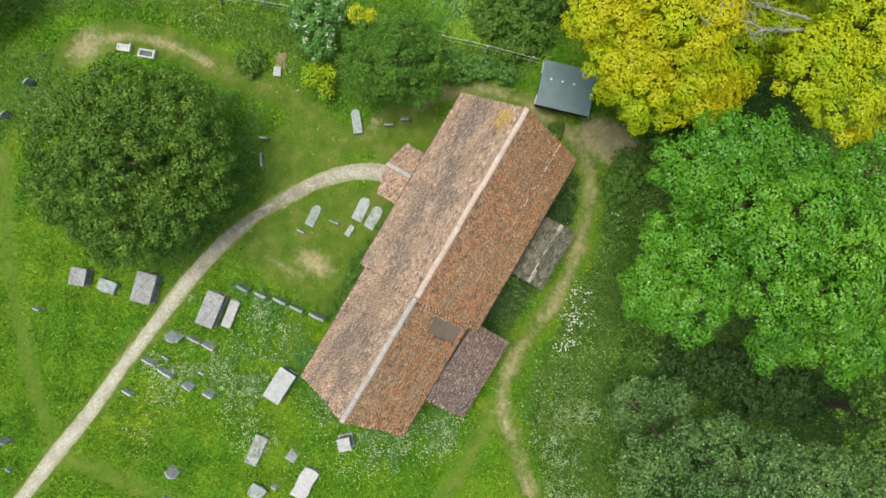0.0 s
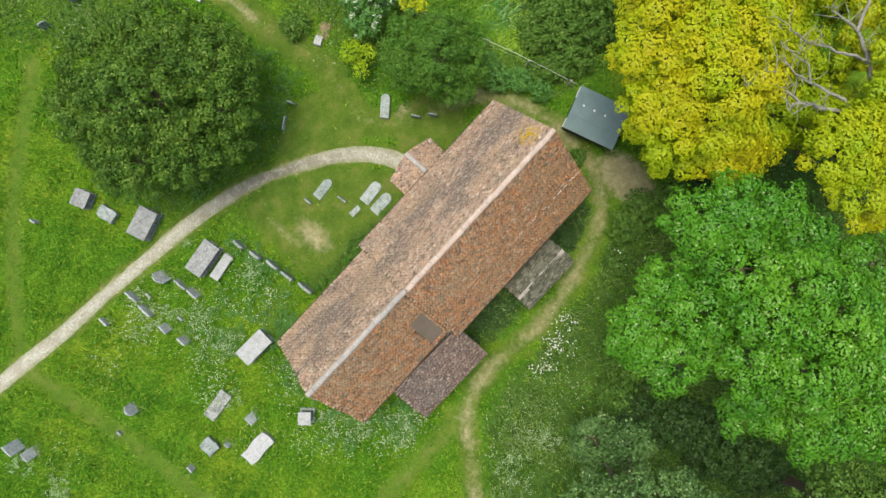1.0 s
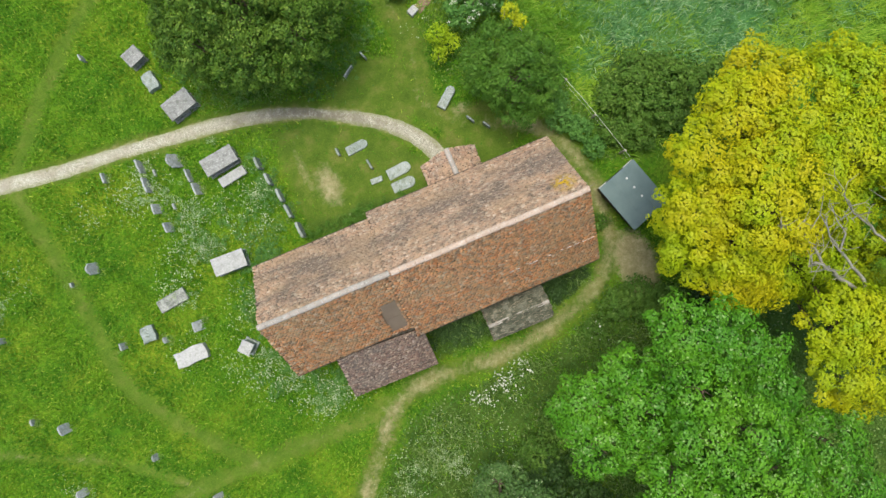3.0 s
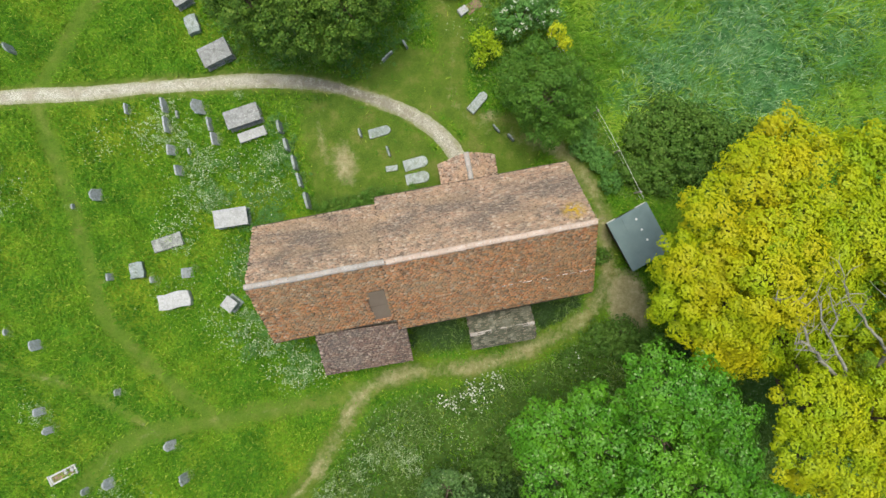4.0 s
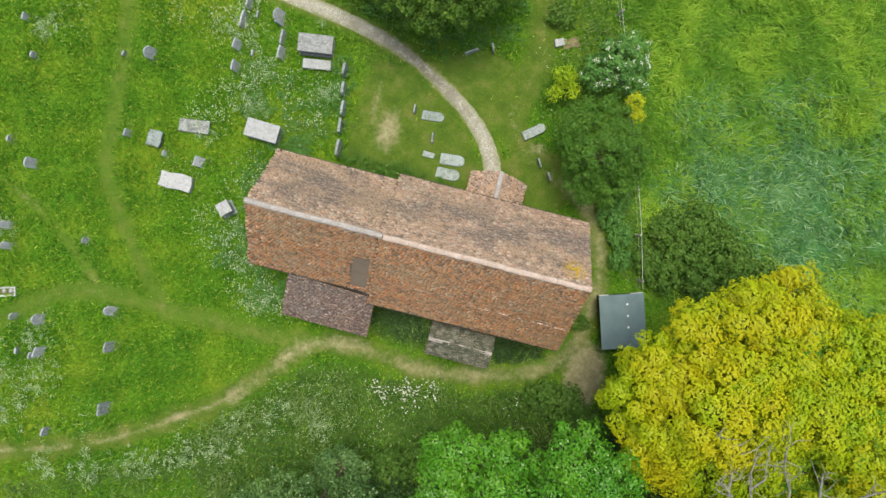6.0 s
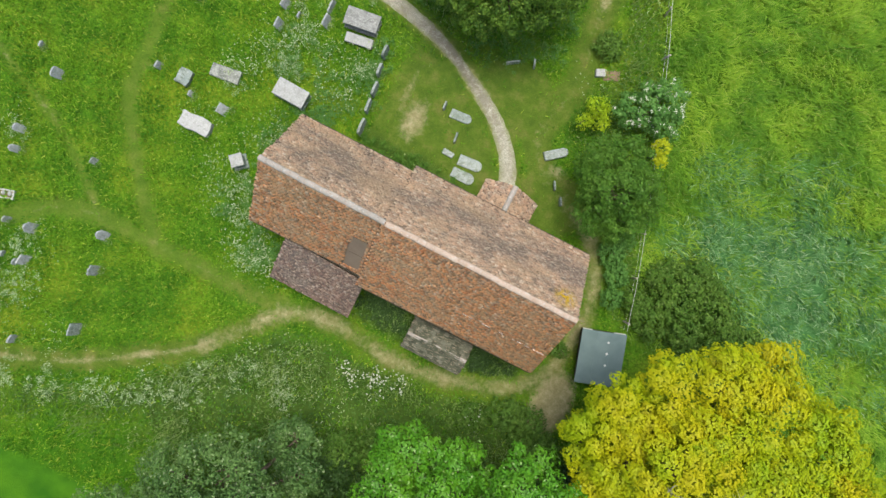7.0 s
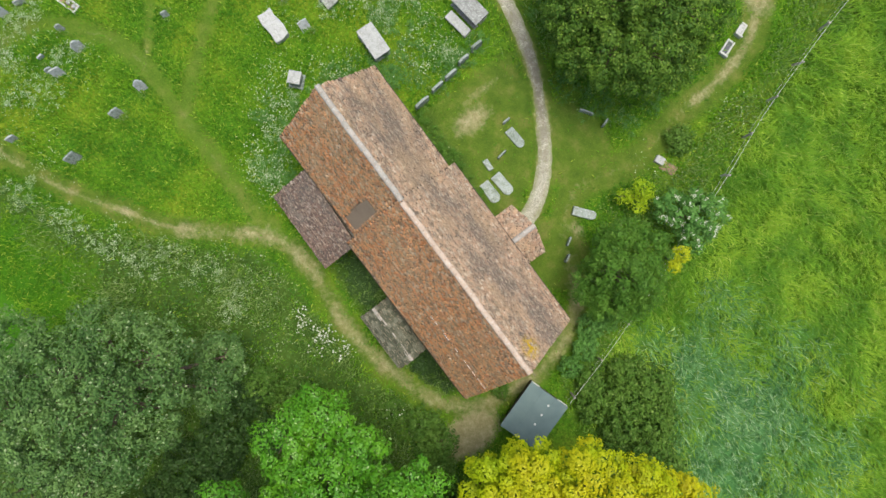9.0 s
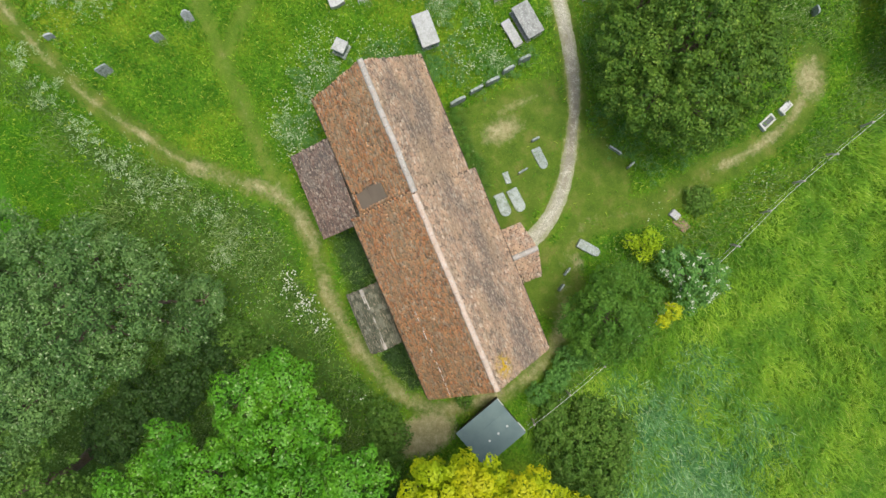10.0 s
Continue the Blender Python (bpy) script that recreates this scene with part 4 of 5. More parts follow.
def chest_tomb(x, y, l, w, turn, h, top_mat, body_mat, label):
    t = thing("chest_tomb", on_ground(x, y, turn), label, "tomb", "chest tombs")
    bm = bmesh.new()
    box(bm, (-l / 2 + 0.0, -w / 2 + 0.0, -0.15), (l / 2 - 0.0, w / 2 - 0.0, 0.12))
    part("plinth", worn(bm, 0.02), body_mat, t)
    bm = bmesh.new()
    box(bm, (-l / 2 + 0.1, -w / 2 + 0.1, 0.12), (l / 2 - 0.1, w / 2 - 0.1, h - 0.12))
    part("body", worn(bm, 0.015), body_mat, t)
    for sx in (-1, 1):
        for sy in (-1, 1):
            bm = bmesh.new()
            cx, cy = sx * (l / 2 - 0.13), sy * (w / 2 - 0.13)
            box(bm, (cx - 0.07, cy - 0.07, 0.12), (cx + 0.07, cy + 0.07, h - 0.12))
            part("corner_pilaster", worn(bm, 0.012), body_mat, t)
    bm = bmesh.new()
    box(bm, (-l / 2, -w / 2, h - 0.12), (l / 2, w / 2, h))
    part("top_slab", worn(bm, 0.025, 2), top_mat, t)
    return t


chest_tomb(-6.68, 9.81, 1.98, 1.04, 8, 0.85, M_TOMB, M_TOMB, "grey speckled stone chest tomb with a flat lid")
chest_tomb(-8.36, 4.25, 1.9, 1.03, -2, 0.85, M_WHITE, M_LEDGER, "pale limestone chest tomb with a plain lid")
chest_tomb(-8.96, 17.29, 1.0, 0.92, 20, 0.75, M_TOMB, M_TOMB, "short mossy chest tomb beneath the oak")
chest_tomb(-7.56, 13.68, 1.72, 1.15, 16, 0.8, M_TOMB, M_TOMB, "brownish lichened chest tomb beneath the oak")


def pedestal():
    t = thing("pedestal_tomb", on_ground(-9.3, -0.55, 42), "small square white stone pedestal by the gable", "tomb")
    for name, a, z0, z1 in (("base", 0.42, -0.1, 0.15), ("shaft", 0.3, 0.15, 0.85), ("cap", 0.36, 0.85, 1.0)):
        bm = bmesh.new()
        box(bm, (-a, -a, z0), (a, a, z1))
        part(name, worn(bm, 0.02), M_WHITE if name == "cap" else M_LEDGER, t)


def kerbed_grave(x, y, l, w, turn, fill, label, head=0.5):
    t = thing("kerbed_grave", on_ground(x, y, turn), label, "grave", "kerbed graves")
    k = 0.1
    for lo, hi in (((-l / 2, -w / 2, -0.1), (l / 2, -w / 2 + k, 0.16)), ((-l / 2, w / 2 - k, -0.1), (l / 2, w / 2, 0.16)), ((-l / 2, -w / 2 + k, -0.1), (-l / 2 + k, w / 2 - k, 0.16)), ((l / 2 - k, -w / 2 + k, -0.1), (l / 2, w / 2 - k, 0.16))):
        bm = bmesh.new()
        box(bm, lo, hi)
        part("kerb", worn(bm, 0.012), M_PAINT, t)
    bm = bmesh.new()
    box(bm, (-l / 2 + k, -w / 2 + k, -0.1), (l / 2 - k, w / 2 - k, 0.09))
    part("infill", bm, fill, t)
    bm = bmesh.new()
    box(bm, (-l / 2 - 0.1, -w / 2 - 0.04, -0.1), (-l / 2 - 0.003, w / 2 + 0.04, head))
    part("headboard", worn(bm, 0.025), M_PAINT, t)


pedestal()
kerbed_grave(3.95, 20.89, 0.95, 0.5, 110, M_DARK, "white kerbed grave with dark granite infill", 0.3)
kerbed_grave(3.58, 22.21, 0.8, 0.42, 112, M_WHITE, "white kerbed grave with pale infill", 0.35)
kerbed_grave(-20.48, -8.3, 1.6, 0.55, 16, M_SOIL, "pale kerbed grave filled with bare brown soil", 0.2)
for x, y in ((-20.3, -8.2), (-19.95, -8.1)):
    bm = bmesh.new()
    bmesh.ops.create_icosphere(bm, subdivisions=2, radius=0.13, matrix=Matrix.Diagonal((1, 0.9, 0.75, 1)))
    for v in bm.verts:
        v.co *= 1 + 0.18 * noise.noise(v.co * 9 + Vector((x, y, 0)))
    me = bpy.data.meshes.new("white_stone")
    bm.to_mesh(me)
    bm.free()
    me.materials.append(M_WHITE)
    ob = new("white_stone", me)
    ob.matrix_basis = pose(x, y, float(rise(x, y)) + 0.17)
    tagged(ob, "rounded white stone lying on a grave", "stone", "stones on the grave")
bm = bmesh.new()
box(bm, (-0.5, -0.3, -0.1), (0.5, 0.3, 0.07))
tagged(part("grave_bed", worn(bm, 0.03), M_SOIL, None), "small bare soil grave bed behind a tablet", "grave").matrix_basis = on_ground(7.55, 13.9, 25)


# ---- hut ----
def build_hut():
    t = thing("hut", pose(14.02, -1.16, 0, 0, 0, 18), "low timber hut with a plain grey-green sheet roof", "hut")
    w, d = 2.55, 3.05
    bm = bmesh.new()
    box(bm, (-w / 2 + 0.34, -d / 2 + 0.1, -0.1), (w / 2 - 0.1, d / 2 - 0.1, 1.38))
    part("wall", bm, M_TIMBER, t)
    for i in range(14):
        x = -w / 2 + 0.42 + i * (w - 0.6) / 13
        for y in (-d / 2 + 0.085, d / 2 - 0.085):
            bm = bmesh.new()
            box(bm, (x - 0.06, y - 0.012, 0), (x + 0.06, y + 0.012, 1.37))
            part("board", bm, M_TIMBER, t)
    slope = pose(0, 0, 1.5, 2.4, 0, 0)
    bm = bmesh.new()
    box(bm, (-w / 2, -d / 2, -0.03), (w / 2, d / 2, 0.03), slope)
    roof = part("roof", worn(bm, 0.012), M_FELT, t, "smooth grey-green roofing sheet")
    for x in (-0.42, 0.42):
        bm = bmesh.new()
        box(bm, (x - 0.02, -d / 2 + 0.01, 0.028), (x + 0.02, d / 2 - 0.01, 0.045), slope)
        part("seam", worn(bm, 0.006), M_FELT, roof)
    for y in (0.95, 0.3, -0.35):
        bm = bmesh.new()
        bmesh.ops.create_icosphere(bm, subdivisions=2, radius=0.07, matrix=slope @ Matrix.Translation((0.3, y, 0.03)) @ Matrix.Diagonal((1, 1, 0.35, 1)))
        part("roof_cap", bm, M_WIRE, roof, "pale domed fixing cap")
    for x0, x1 in ((-w / 2, -w / 2 + 0.55), (w / 2 - 0.75, w / 2 - 0.1)):
        bm = bmesh.new()
        box(bm, (x0, d / 2 + 0.002, -0.05), (x1, d / 2 + 0.05, 0.04), slope)
        part("fascia", bm, M_PAINT, t, "chipped white fascia board")


build_hut()
joined = joined_tubes("fallen_branch", [([(11.75, -0.2, 0.45), (12.0, 0.2, 0.55), (12.15, 0.55, 0.6)], [0.035, 0.03, 0.015]), ([(12.0, 0.2, 0.55), (12.3, 0.25, 0.5), (12.6, 0.3, 0.3)], [0.025, 0.02, 0.012]),
                                        ([(11.75, -0.2, 0.45), (11.7, -0.3, -0.05)], [0.035, 0.04])], M_DEAD)
tagged(joined, "bleached bare branch stuck up beside the hut", "branch")


# ---- wire fence along the meadow ----
def build_fence():
    line = smooth_line([(5.7, 28.5), (6.3, 26.2), (8.15, 20.2), (10.0, 15.6), (13.45, 5.7), (14.85, 0.9)], 0.5)
    t = thing("fence", pose(0, 0, 0), "post and wire fence between churchyard and meadow", "fence")
    seg = np.r_[0, np.cumsum(np.linalg.norm(np.diff(line, axis=0), axis=1))]
    at = lambda s: (float(np.interp(s, seg, line[:, 0])), float(np.interp(s, seg, line[:, 1])))
    bm = prism([(-0.05, -0.05), (0.05, -0.05), (0.05, 0.05), (-0.05, 0.05)], -0.3, 1.15)
    worn(bm, 0.012)
    me = bpy.data.meshes.new("post")
    bm.to_mesh(me)
    bm.free()
    me.materials.append(M_POST)
    rng = random.Random(4)
    for i in range(int(seg[-1] / 2.6) + 1):
        x, y = at(i * 2.6)
        ob = new("post", me)
        ob.parent = t
        ob.matrix_basis = pose(x, y, float(rise(x, y)), rng.uniform(-5, 5), rng.uniform(-5, 5), rng.uniform(0, 40))
    for h in (0.5, 1.05):
        pts = [(*at(s), h + float(rise(*at(s)))) for s in np.linspace(0, seg[-1], 40)]
        ob = joined_tubes("wire", [(pts, [0.011 if h > 1 else 0.005] * 40)], M_WIRE, t, 5)
        tagged(ob, "thin galvanised wire")


build_fence()


# ---- plants ----
def leaves(name, C, Nrm, size, material, parent=None, seed=1, aspect=0.6, droop=0.25):
    """One small bent blade of leaf at each place C, facing Nrm."""
    rng = np.random.default_rng(seed)
    k = len(C)
    Nrm = Nrm / (np.linalg.norm(Nrm, axis=1)[:, None] + 1e-9)
    t = rng.normal(size=(k, 3))
    u = np.cross(Nrm, t)
    u /= np.linalg.norm(u, axis=1)[:, None] + 1e-9
    v = np.cross(Nrm, u)
    s = (size * rng.uniform(0.6, 1.25, k))[:, None]
    V = np.empty((k, 4, 3))
    V[:, 0] = C - u * s
    V[:, 1] = C - v * s * aspect + Nrm * s * 0.05
    V[:, 2] = C + u * s - Nrm * s * droop
    V[:, 3] = C + v * s * aspect + Nrm * s * 0.05
    F = np.arange(k * 4).reshape(k, 4)
    return from_arrays(name, V.reshape(-1, 3), F, material, parent)


def crown_points(lobes, leaf, seed, clump=0.5, cover=1.0, low=-0.25, spread=0.35, aspect=0.6, lift=0.15):
    """Leaf places over lobes (x, y, z, radius, flatness, tone), each lobe a heap of small leafy sprays with gaps between."""
    rng = np.random.default_rng(seed)
    C, N, T = [], [], []
    cs = np.array([l[:3] for l in lobes], dtype=float)
    one = 2 * leaf * leaf * aspect
    for k, (x, y, z, r, flat, *given) in enumerate(lobes):
        tone = given[0] if given else rng.uniform(0.25, 0.75)
        area = 2 * math.pi * r * r
        n = max(6, int(area * (1 - low) / (clump * clump * 3.2)))
        # even spacing over the upper part of the lobe, a little disturbed
        i = np.arange(n) + 0.5
        h = 1 - i / n * (1 - low)
        turn = math.pi * (1 + 5 ** 0.5) * i + rng.uniform(0, 6.28)
        d = np.stack([np.sqrt(1 - h * h) * np.cos(turn), np.sqrt(1 - h * h) * np.sin(turn), h], 1) + rng.normal(0, 0.10, (n, 3))
        d /= np.linalg.norm(d, axis=1)[:, None]
        # thin inner layer of leaves behind the sprays
        m = int(0.10 * area / one)
        q = rng.normal(size=(m, 3))
        q /= np.linalg.norm(q, axis=1)[:, None]
        q[:, 2] = np.abs(q[:, 2])
        C.append(np.array((x, y, z)) + q * (r * rng.uniform(0.45, 0.62, m))[:, None] * np.array((1, 1, flat)))
        N.append(q + rng.normal(0, 0.4, (m, 3)))
        T.append(np.full(m, tone))
        for e in d:
            c = np.array((x, y, z)) + e * r * rng.uniform(0.64, 1.04) * np.array((1, 1, flat))
            # skip sprays buried inside a neighbour
            if any(np.linalg.norm((c - o) / np.array((1, 1, l[4]))) < l[3] * 0.7 for j, (o, l) in enumerate(zip(cs, lobes)) if j != k):
                continue
            cr = clump * rng.uniform(0.6, 1.25)
            m = int(cover * cr * cr * 2 * math.pi / one)
            q = rng.normal(size=(m, 3))
            q /= np.linalg.norm(q, axis=1)[:, None]
            q[:, 2] = np.abs(q[:, 2]) * np.where(rng.random(m) < 0.9, 1, -0.6)
            rad = cr * (1 - 0.35 * rng.random(m) ** 1.5)
            rad *= 1 + 0.28 * np.sin(q[:, 0] * 6 + c[0] * 3) * np.sin(q[:, 1] * 6 + c[1] * 3)
            C.append(c + q * rad[:, None] * np.array((1, 1, 0.8)))
            N.append(q * 0.9 + e * 0.35 + np.array((0, 0, lift)) + rng.normal(0, spread, (m, 3)))
            T.append(np.full(m, tone + rng.normal(0, 0.1)))
    return np.concatenate(C), np.concatenate(N), np.clip(np.concatenate(T), 0, 1)


def boughs(base, fork, lobes, r0, seed, bark, parent, inner=0.75):
    rng = np.random.default_rng(seed)
    b, f = np.array(base, float), np.array(fork, float)
    limbs = [([b - (0, 0, 0.3), b + (f - b) * 0.15, b + (f - b) * 0.6 + (0.1, -0.08, 0), f], [r0 * 1.5, r0 * 1.1, r0 * 0.9, r0 * 0.75])]
    for x, y, z, r, flat, *_ in lobes:
        c = np.array((x, y, z - 0.3 * r))
        mid = f + (c - f) * 0.5 + rng.normal(0, 0.3, 3) + (0, 0, 0.3)
        limbs.append(([f, mid, c], [r0 * 0.5, r0 * 0.32, r0 * 0.18]))
        for _ in range(5):
            e = rng.normal(size=3)
            e[2] = abs(e[2])
            e /= np.linalg.norm(e)
            limbs.append(([c, c + e * r * 0.45 + rng.normal(0, 0.12, 3), c + e * r * inner], [r0 * 0.17, r0 * 0.09, r0 * 0.03]))
    return joined_tubes("trunk", limbs, bark, parent)


def tree(name, base, fork_z, lobes, leaf, leaf_mat, label, cover, r0=0.3, seed=1, clump=0.5, category="tree", aspect=0.6, low=-0.25, bark=None, spread=0.35, lift=0.15):
    x, y = base
    g = float(rise(x, y))
    t = thing(name, pose(x, y, g), label, category)
    rel = [(l[0] - x, l[1] - y, l[2] - g, *l[3:]) for l in lobes]
    boughs((0, 0, 0), (0.1, 0.05, fork_z), rel, r0, seed, bark or M_BARK, t, 0.6)
    C, N, T = crown_points(rel, leaf, seed, clump, cover, low, spread, aspect, lift)
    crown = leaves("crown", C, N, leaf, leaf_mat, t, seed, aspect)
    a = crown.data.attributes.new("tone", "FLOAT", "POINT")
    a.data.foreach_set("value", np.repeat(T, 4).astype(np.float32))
    return t


# big dark oak beyond the path
tree("oak_tree", (-1.6, 15.6), 3.0, [(-1.8, 15.7, 6.6, 2.6, 0.8), (-3.9, 17.2, 5.4, 2.0, 0.8), (-2.2, 18.9, 5.0, 2.0, 0.8), (0.9, 17.5, 5.4, 2.1, 0.8), (1.5, 14.8, 5.2, 2.3, 0.8), (0.4, 13.3, 4.9, 2.0, 0.8), (0.3, 16.0, 6.2, 1.7, 0.8), (-2.0, 13.9, 5.8, 1.7, 0.8),
                                     (-2.4, 13.1, 4.8, 1.9, 0.8), (-4.2, 14.3, 4.9, 2.0, 0.8), (-4.8, 16.4, 4.4, 1.6, 0.8), (-4.5, 18.7, 4.2, 1.5, 0.8), (-0.3, 19.4, 4.2, 1.5, 0.8), (2.6, 16.0, 4.2, 1.4, 0.8), (-5.6, 15.2, 3.6, 1.2, 0.8), (-0.9, 12.2, 3.8, 1.3, 0.8)],
     0.075, L_OAK, "broad dark green oak in full leaf", 0.85, 0.42, 31, 0.42)
tree("small_tree", (9.7, 7.1), 1.6, [(9.7, 7.1, 4.2, 1.8, 0.9), (8.8, 7.9, 3.4, 1.5, 0.9), (10.9, 7.6, 3.4, 1.5, 0.9), (9.7, 5.9, 3.3, 1.35, 0.9), (10.8, 6.0, 3.3, 1.4, 0.9), (9.8, 8.7, 3.4, 1.5, 0.9), (11.8, 6.9, 2.6, 1.1, 0.9)],
     0.062, L_YEW, "rounded dark green small tree in leaf", 0.9, 0.2, 32, 0.34)
tree("golden_tree", (19.2, -6.2), 4.0, [(14.0, -3.2, 8.6, 2.0, 0.8, 0.62), (15.5, -0.9, 8.8, 1.9, 0.8, 0.66), (17.2, 0.1, 9.2, 2.0, 0.8, 0.72), (17.4, -2.0, 10.0, 1.9, 0.8, 0.45), (19.4, -0.3, 9.2, 2.2, 0.8, 0.5), (22.0, -0.6, 9.0, 2.2, 0.8, 0.3), (20.4, -2.8, 10.0, 2.0, 0.8, 0.35), (23.2, -3.0, 9.6, 2.4, 0.8, 0.75), (16.4, -3.9, 10.2, 2.2, 0.8, 0.72), (15.0, -5.0, 9.0, 1.8, 0.8, 0.62),
                                        (14.4, -6.2, 8.0, 1.5, 0.8, 0.8), (18.6, -4.2, 9.6, 1.8, 0.8, 0.4), (17.6, -9.6, 9.4, 1.8, 0.8, 0.4), (16.9, -11.5, 8.8, 1.7, 0.8, 0.42), (18.4, -12.6, 8.8, 1.9, 0.8, 0.5), (20.2, -10.9, 9.2, 2.1, 0.8, 0.35), (22.6, -9.2, 9.4, 2.3, 0.8, 0.5), (25.0, -6.2, 9.4, 2.4, 0.8, 0.8), (25.6, -2.6, 9.4, 2.4, 0.8, 0.4), (13.4, -2.6, 7.6, 0.9, 0.8, 0.5), (13.2, -4.6, 7.4, 1.2, 0.8, 0.7),
                                        (15.8, -6.9, 7.4, 1.4, 0.7, 0.7), (18.0, -6.4, 7.0, 1.9, 0.7, 0.25), (21.4, -6.0, 7.2, 2.4, 0.7, 0.2), (19.4, -8.6, 6.6, 1.7, 0.7, 0.2), (21.8, -12.2, 7.6, 2.0, 0.7, 0.4), (19.4, 1.8, 7.6, 1.4, 0.8, 0.6)],
     0.075, L_GOLD, "spreading golden-yellow leaved tree with bare grey limbs", 1.1, 0.4, 33, 0.6, spread=0.18, lift=0.4)
# the last, low inner lobes take dark tones: crease shade as leaf colour
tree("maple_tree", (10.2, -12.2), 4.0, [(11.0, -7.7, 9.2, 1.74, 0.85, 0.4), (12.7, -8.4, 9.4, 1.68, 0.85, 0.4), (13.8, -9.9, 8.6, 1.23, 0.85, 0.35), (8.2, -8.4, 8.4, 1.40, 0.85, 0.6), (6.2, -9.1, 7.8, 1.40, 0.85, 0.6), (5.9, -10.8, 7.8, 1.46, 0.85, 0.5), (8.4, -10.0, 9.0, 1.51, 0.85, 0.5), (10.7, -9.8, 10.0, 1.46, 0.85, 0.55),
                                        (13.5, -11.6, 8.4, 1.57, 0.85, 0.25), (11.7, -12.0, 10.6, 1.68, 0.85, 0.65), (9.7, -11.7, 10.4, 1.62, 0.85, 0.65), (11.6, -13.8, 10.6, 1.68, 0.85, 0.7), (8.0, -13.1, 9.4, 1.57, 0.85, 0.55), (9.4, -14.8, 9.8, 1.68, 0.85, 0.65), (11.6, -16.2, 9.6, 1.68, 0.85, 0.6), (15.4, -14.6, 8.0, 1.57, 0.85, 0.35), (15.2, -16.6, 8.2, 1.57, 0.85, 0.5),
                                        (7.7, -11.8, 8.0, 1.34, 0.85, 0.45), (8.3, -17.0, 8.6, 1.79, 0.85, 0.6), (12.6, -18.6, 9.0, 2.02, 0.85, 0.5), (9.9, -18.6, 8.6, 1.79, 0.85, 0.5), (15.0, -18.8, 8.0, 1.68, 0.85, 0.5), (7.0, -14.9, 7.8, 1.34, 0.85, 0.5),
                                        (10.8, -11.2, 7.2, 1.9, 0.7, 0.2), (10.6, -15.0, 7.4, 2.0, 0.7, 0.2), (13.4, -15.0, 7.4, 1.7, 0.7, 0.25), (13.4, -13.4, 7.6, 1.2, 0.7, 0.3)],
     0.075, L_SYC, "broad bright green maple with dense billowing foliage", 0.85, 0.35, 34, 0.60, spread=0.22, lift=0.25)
tree("willow_tree", (-0.8, -17.2), 3.0, [(-0.9, -13.9, 6.2, 1.9, 0.8), (0.8, -15.4, 6.9, 2.0, 0.8), (-2.8, -15.2, 6.4, 1.9, 0.8), (-0.9, -16.4, 7.9, 2.1, 0.8), (1.4, -17.4, 7.4, 1.8, 0.8), (-3.0, -17.4, 7.2, 2.0, 0.8), (-4.9, -18.6, 6.2, 1.9, 0.8), (-0.6, -18.9, 7.8, 2.2, 0.8), (2.2, -19.9, 6.8, 2.0, 0.8), (-2.8, -20.4, 7.0, 2.1, 0.8), (0.4, -22.2, 6.8, 2.2, 0.8), (-5.2, -21.6, 6.2, 2.2, 0.8), (3.2, -23.0, 6.4, 2.0, 0.8), (1.0, -12.2, 3.4, 1.4, 0.8), (2.0, -13.6, 3.8, 1.2, 0.8)],
     0.072, L_GREY, "grey-green tree with fine pale leaves", 0.7, 0.35, 35, 0.4, spread=0.55)
tree("alder_tree", (6.4, -22.6), 3.0, [(6.4, -22.4, 5.6, 2.4, 0.8), (8.8, -24.0, 5.8, 2.4, 0.8), (6.6, -25.4, 5.6, 2.4, 0.8)],
     0.09, L_HEDGE, "dull green tree behind the maple", 0.6, 0.3, 36, 0.5, spread=0.6)
tree("elder_bush", (10.1, 12.5), 0.8, [(10.1, 12.5, 2.1, 1.3, 0.8), (9.2, 12.0, 1.7, 1.0, 0.8), (10.6, 13.6, 1.8, 1.1, 0.8), (11.2, 12.3, 1.6, 1.0, 0.8)],
     0.09, L_ELDER, "elder bush with flat white flower heads", 0.9, 0.09, 37, 0.3, "shrub")
tree("lime_shrub", (7.5, 11.1), 0.5, [(7.4, 11.3, 1.5, 0.6, 0.9), (8.0, 10.8, 1.3, 0.55, 0.9), (7.2, 10.5, 1.1, 0.45, 0.9), (7.9, 11.6, 1.0, 0.4, 0.9)],
     0.075, L_LIME, "small yellow-green shrub beside the track", 0.55, 0.05, 38, 0.2, "shrub", spread=0.7)
tree("yellow_shrub", (11.6, 10.6), 0.6, [(11.5, 10.8, 2.2, 0.5, 0.9), (11.9, 10.2, 1.9, 0.4, 0.9)], 0.07, L_BRIGHT, "small bright yellow shrub", 0.7, 0.05, 39, 0.18, "shrub")
tree("dark_bush", (2.6, 29.4), 1.0, [(2.4, 29.4, 2.2, 1.9, 0.8), (4.6, 30.2, 2.0, 1.6, 0.8), (0.2, 30.0, 1.6, 1.5, 0.8)], 0.1, L_HEDGE, "dark dense bush at the fence end", 0.8, 0.1, 40, 0.4, "shrub")
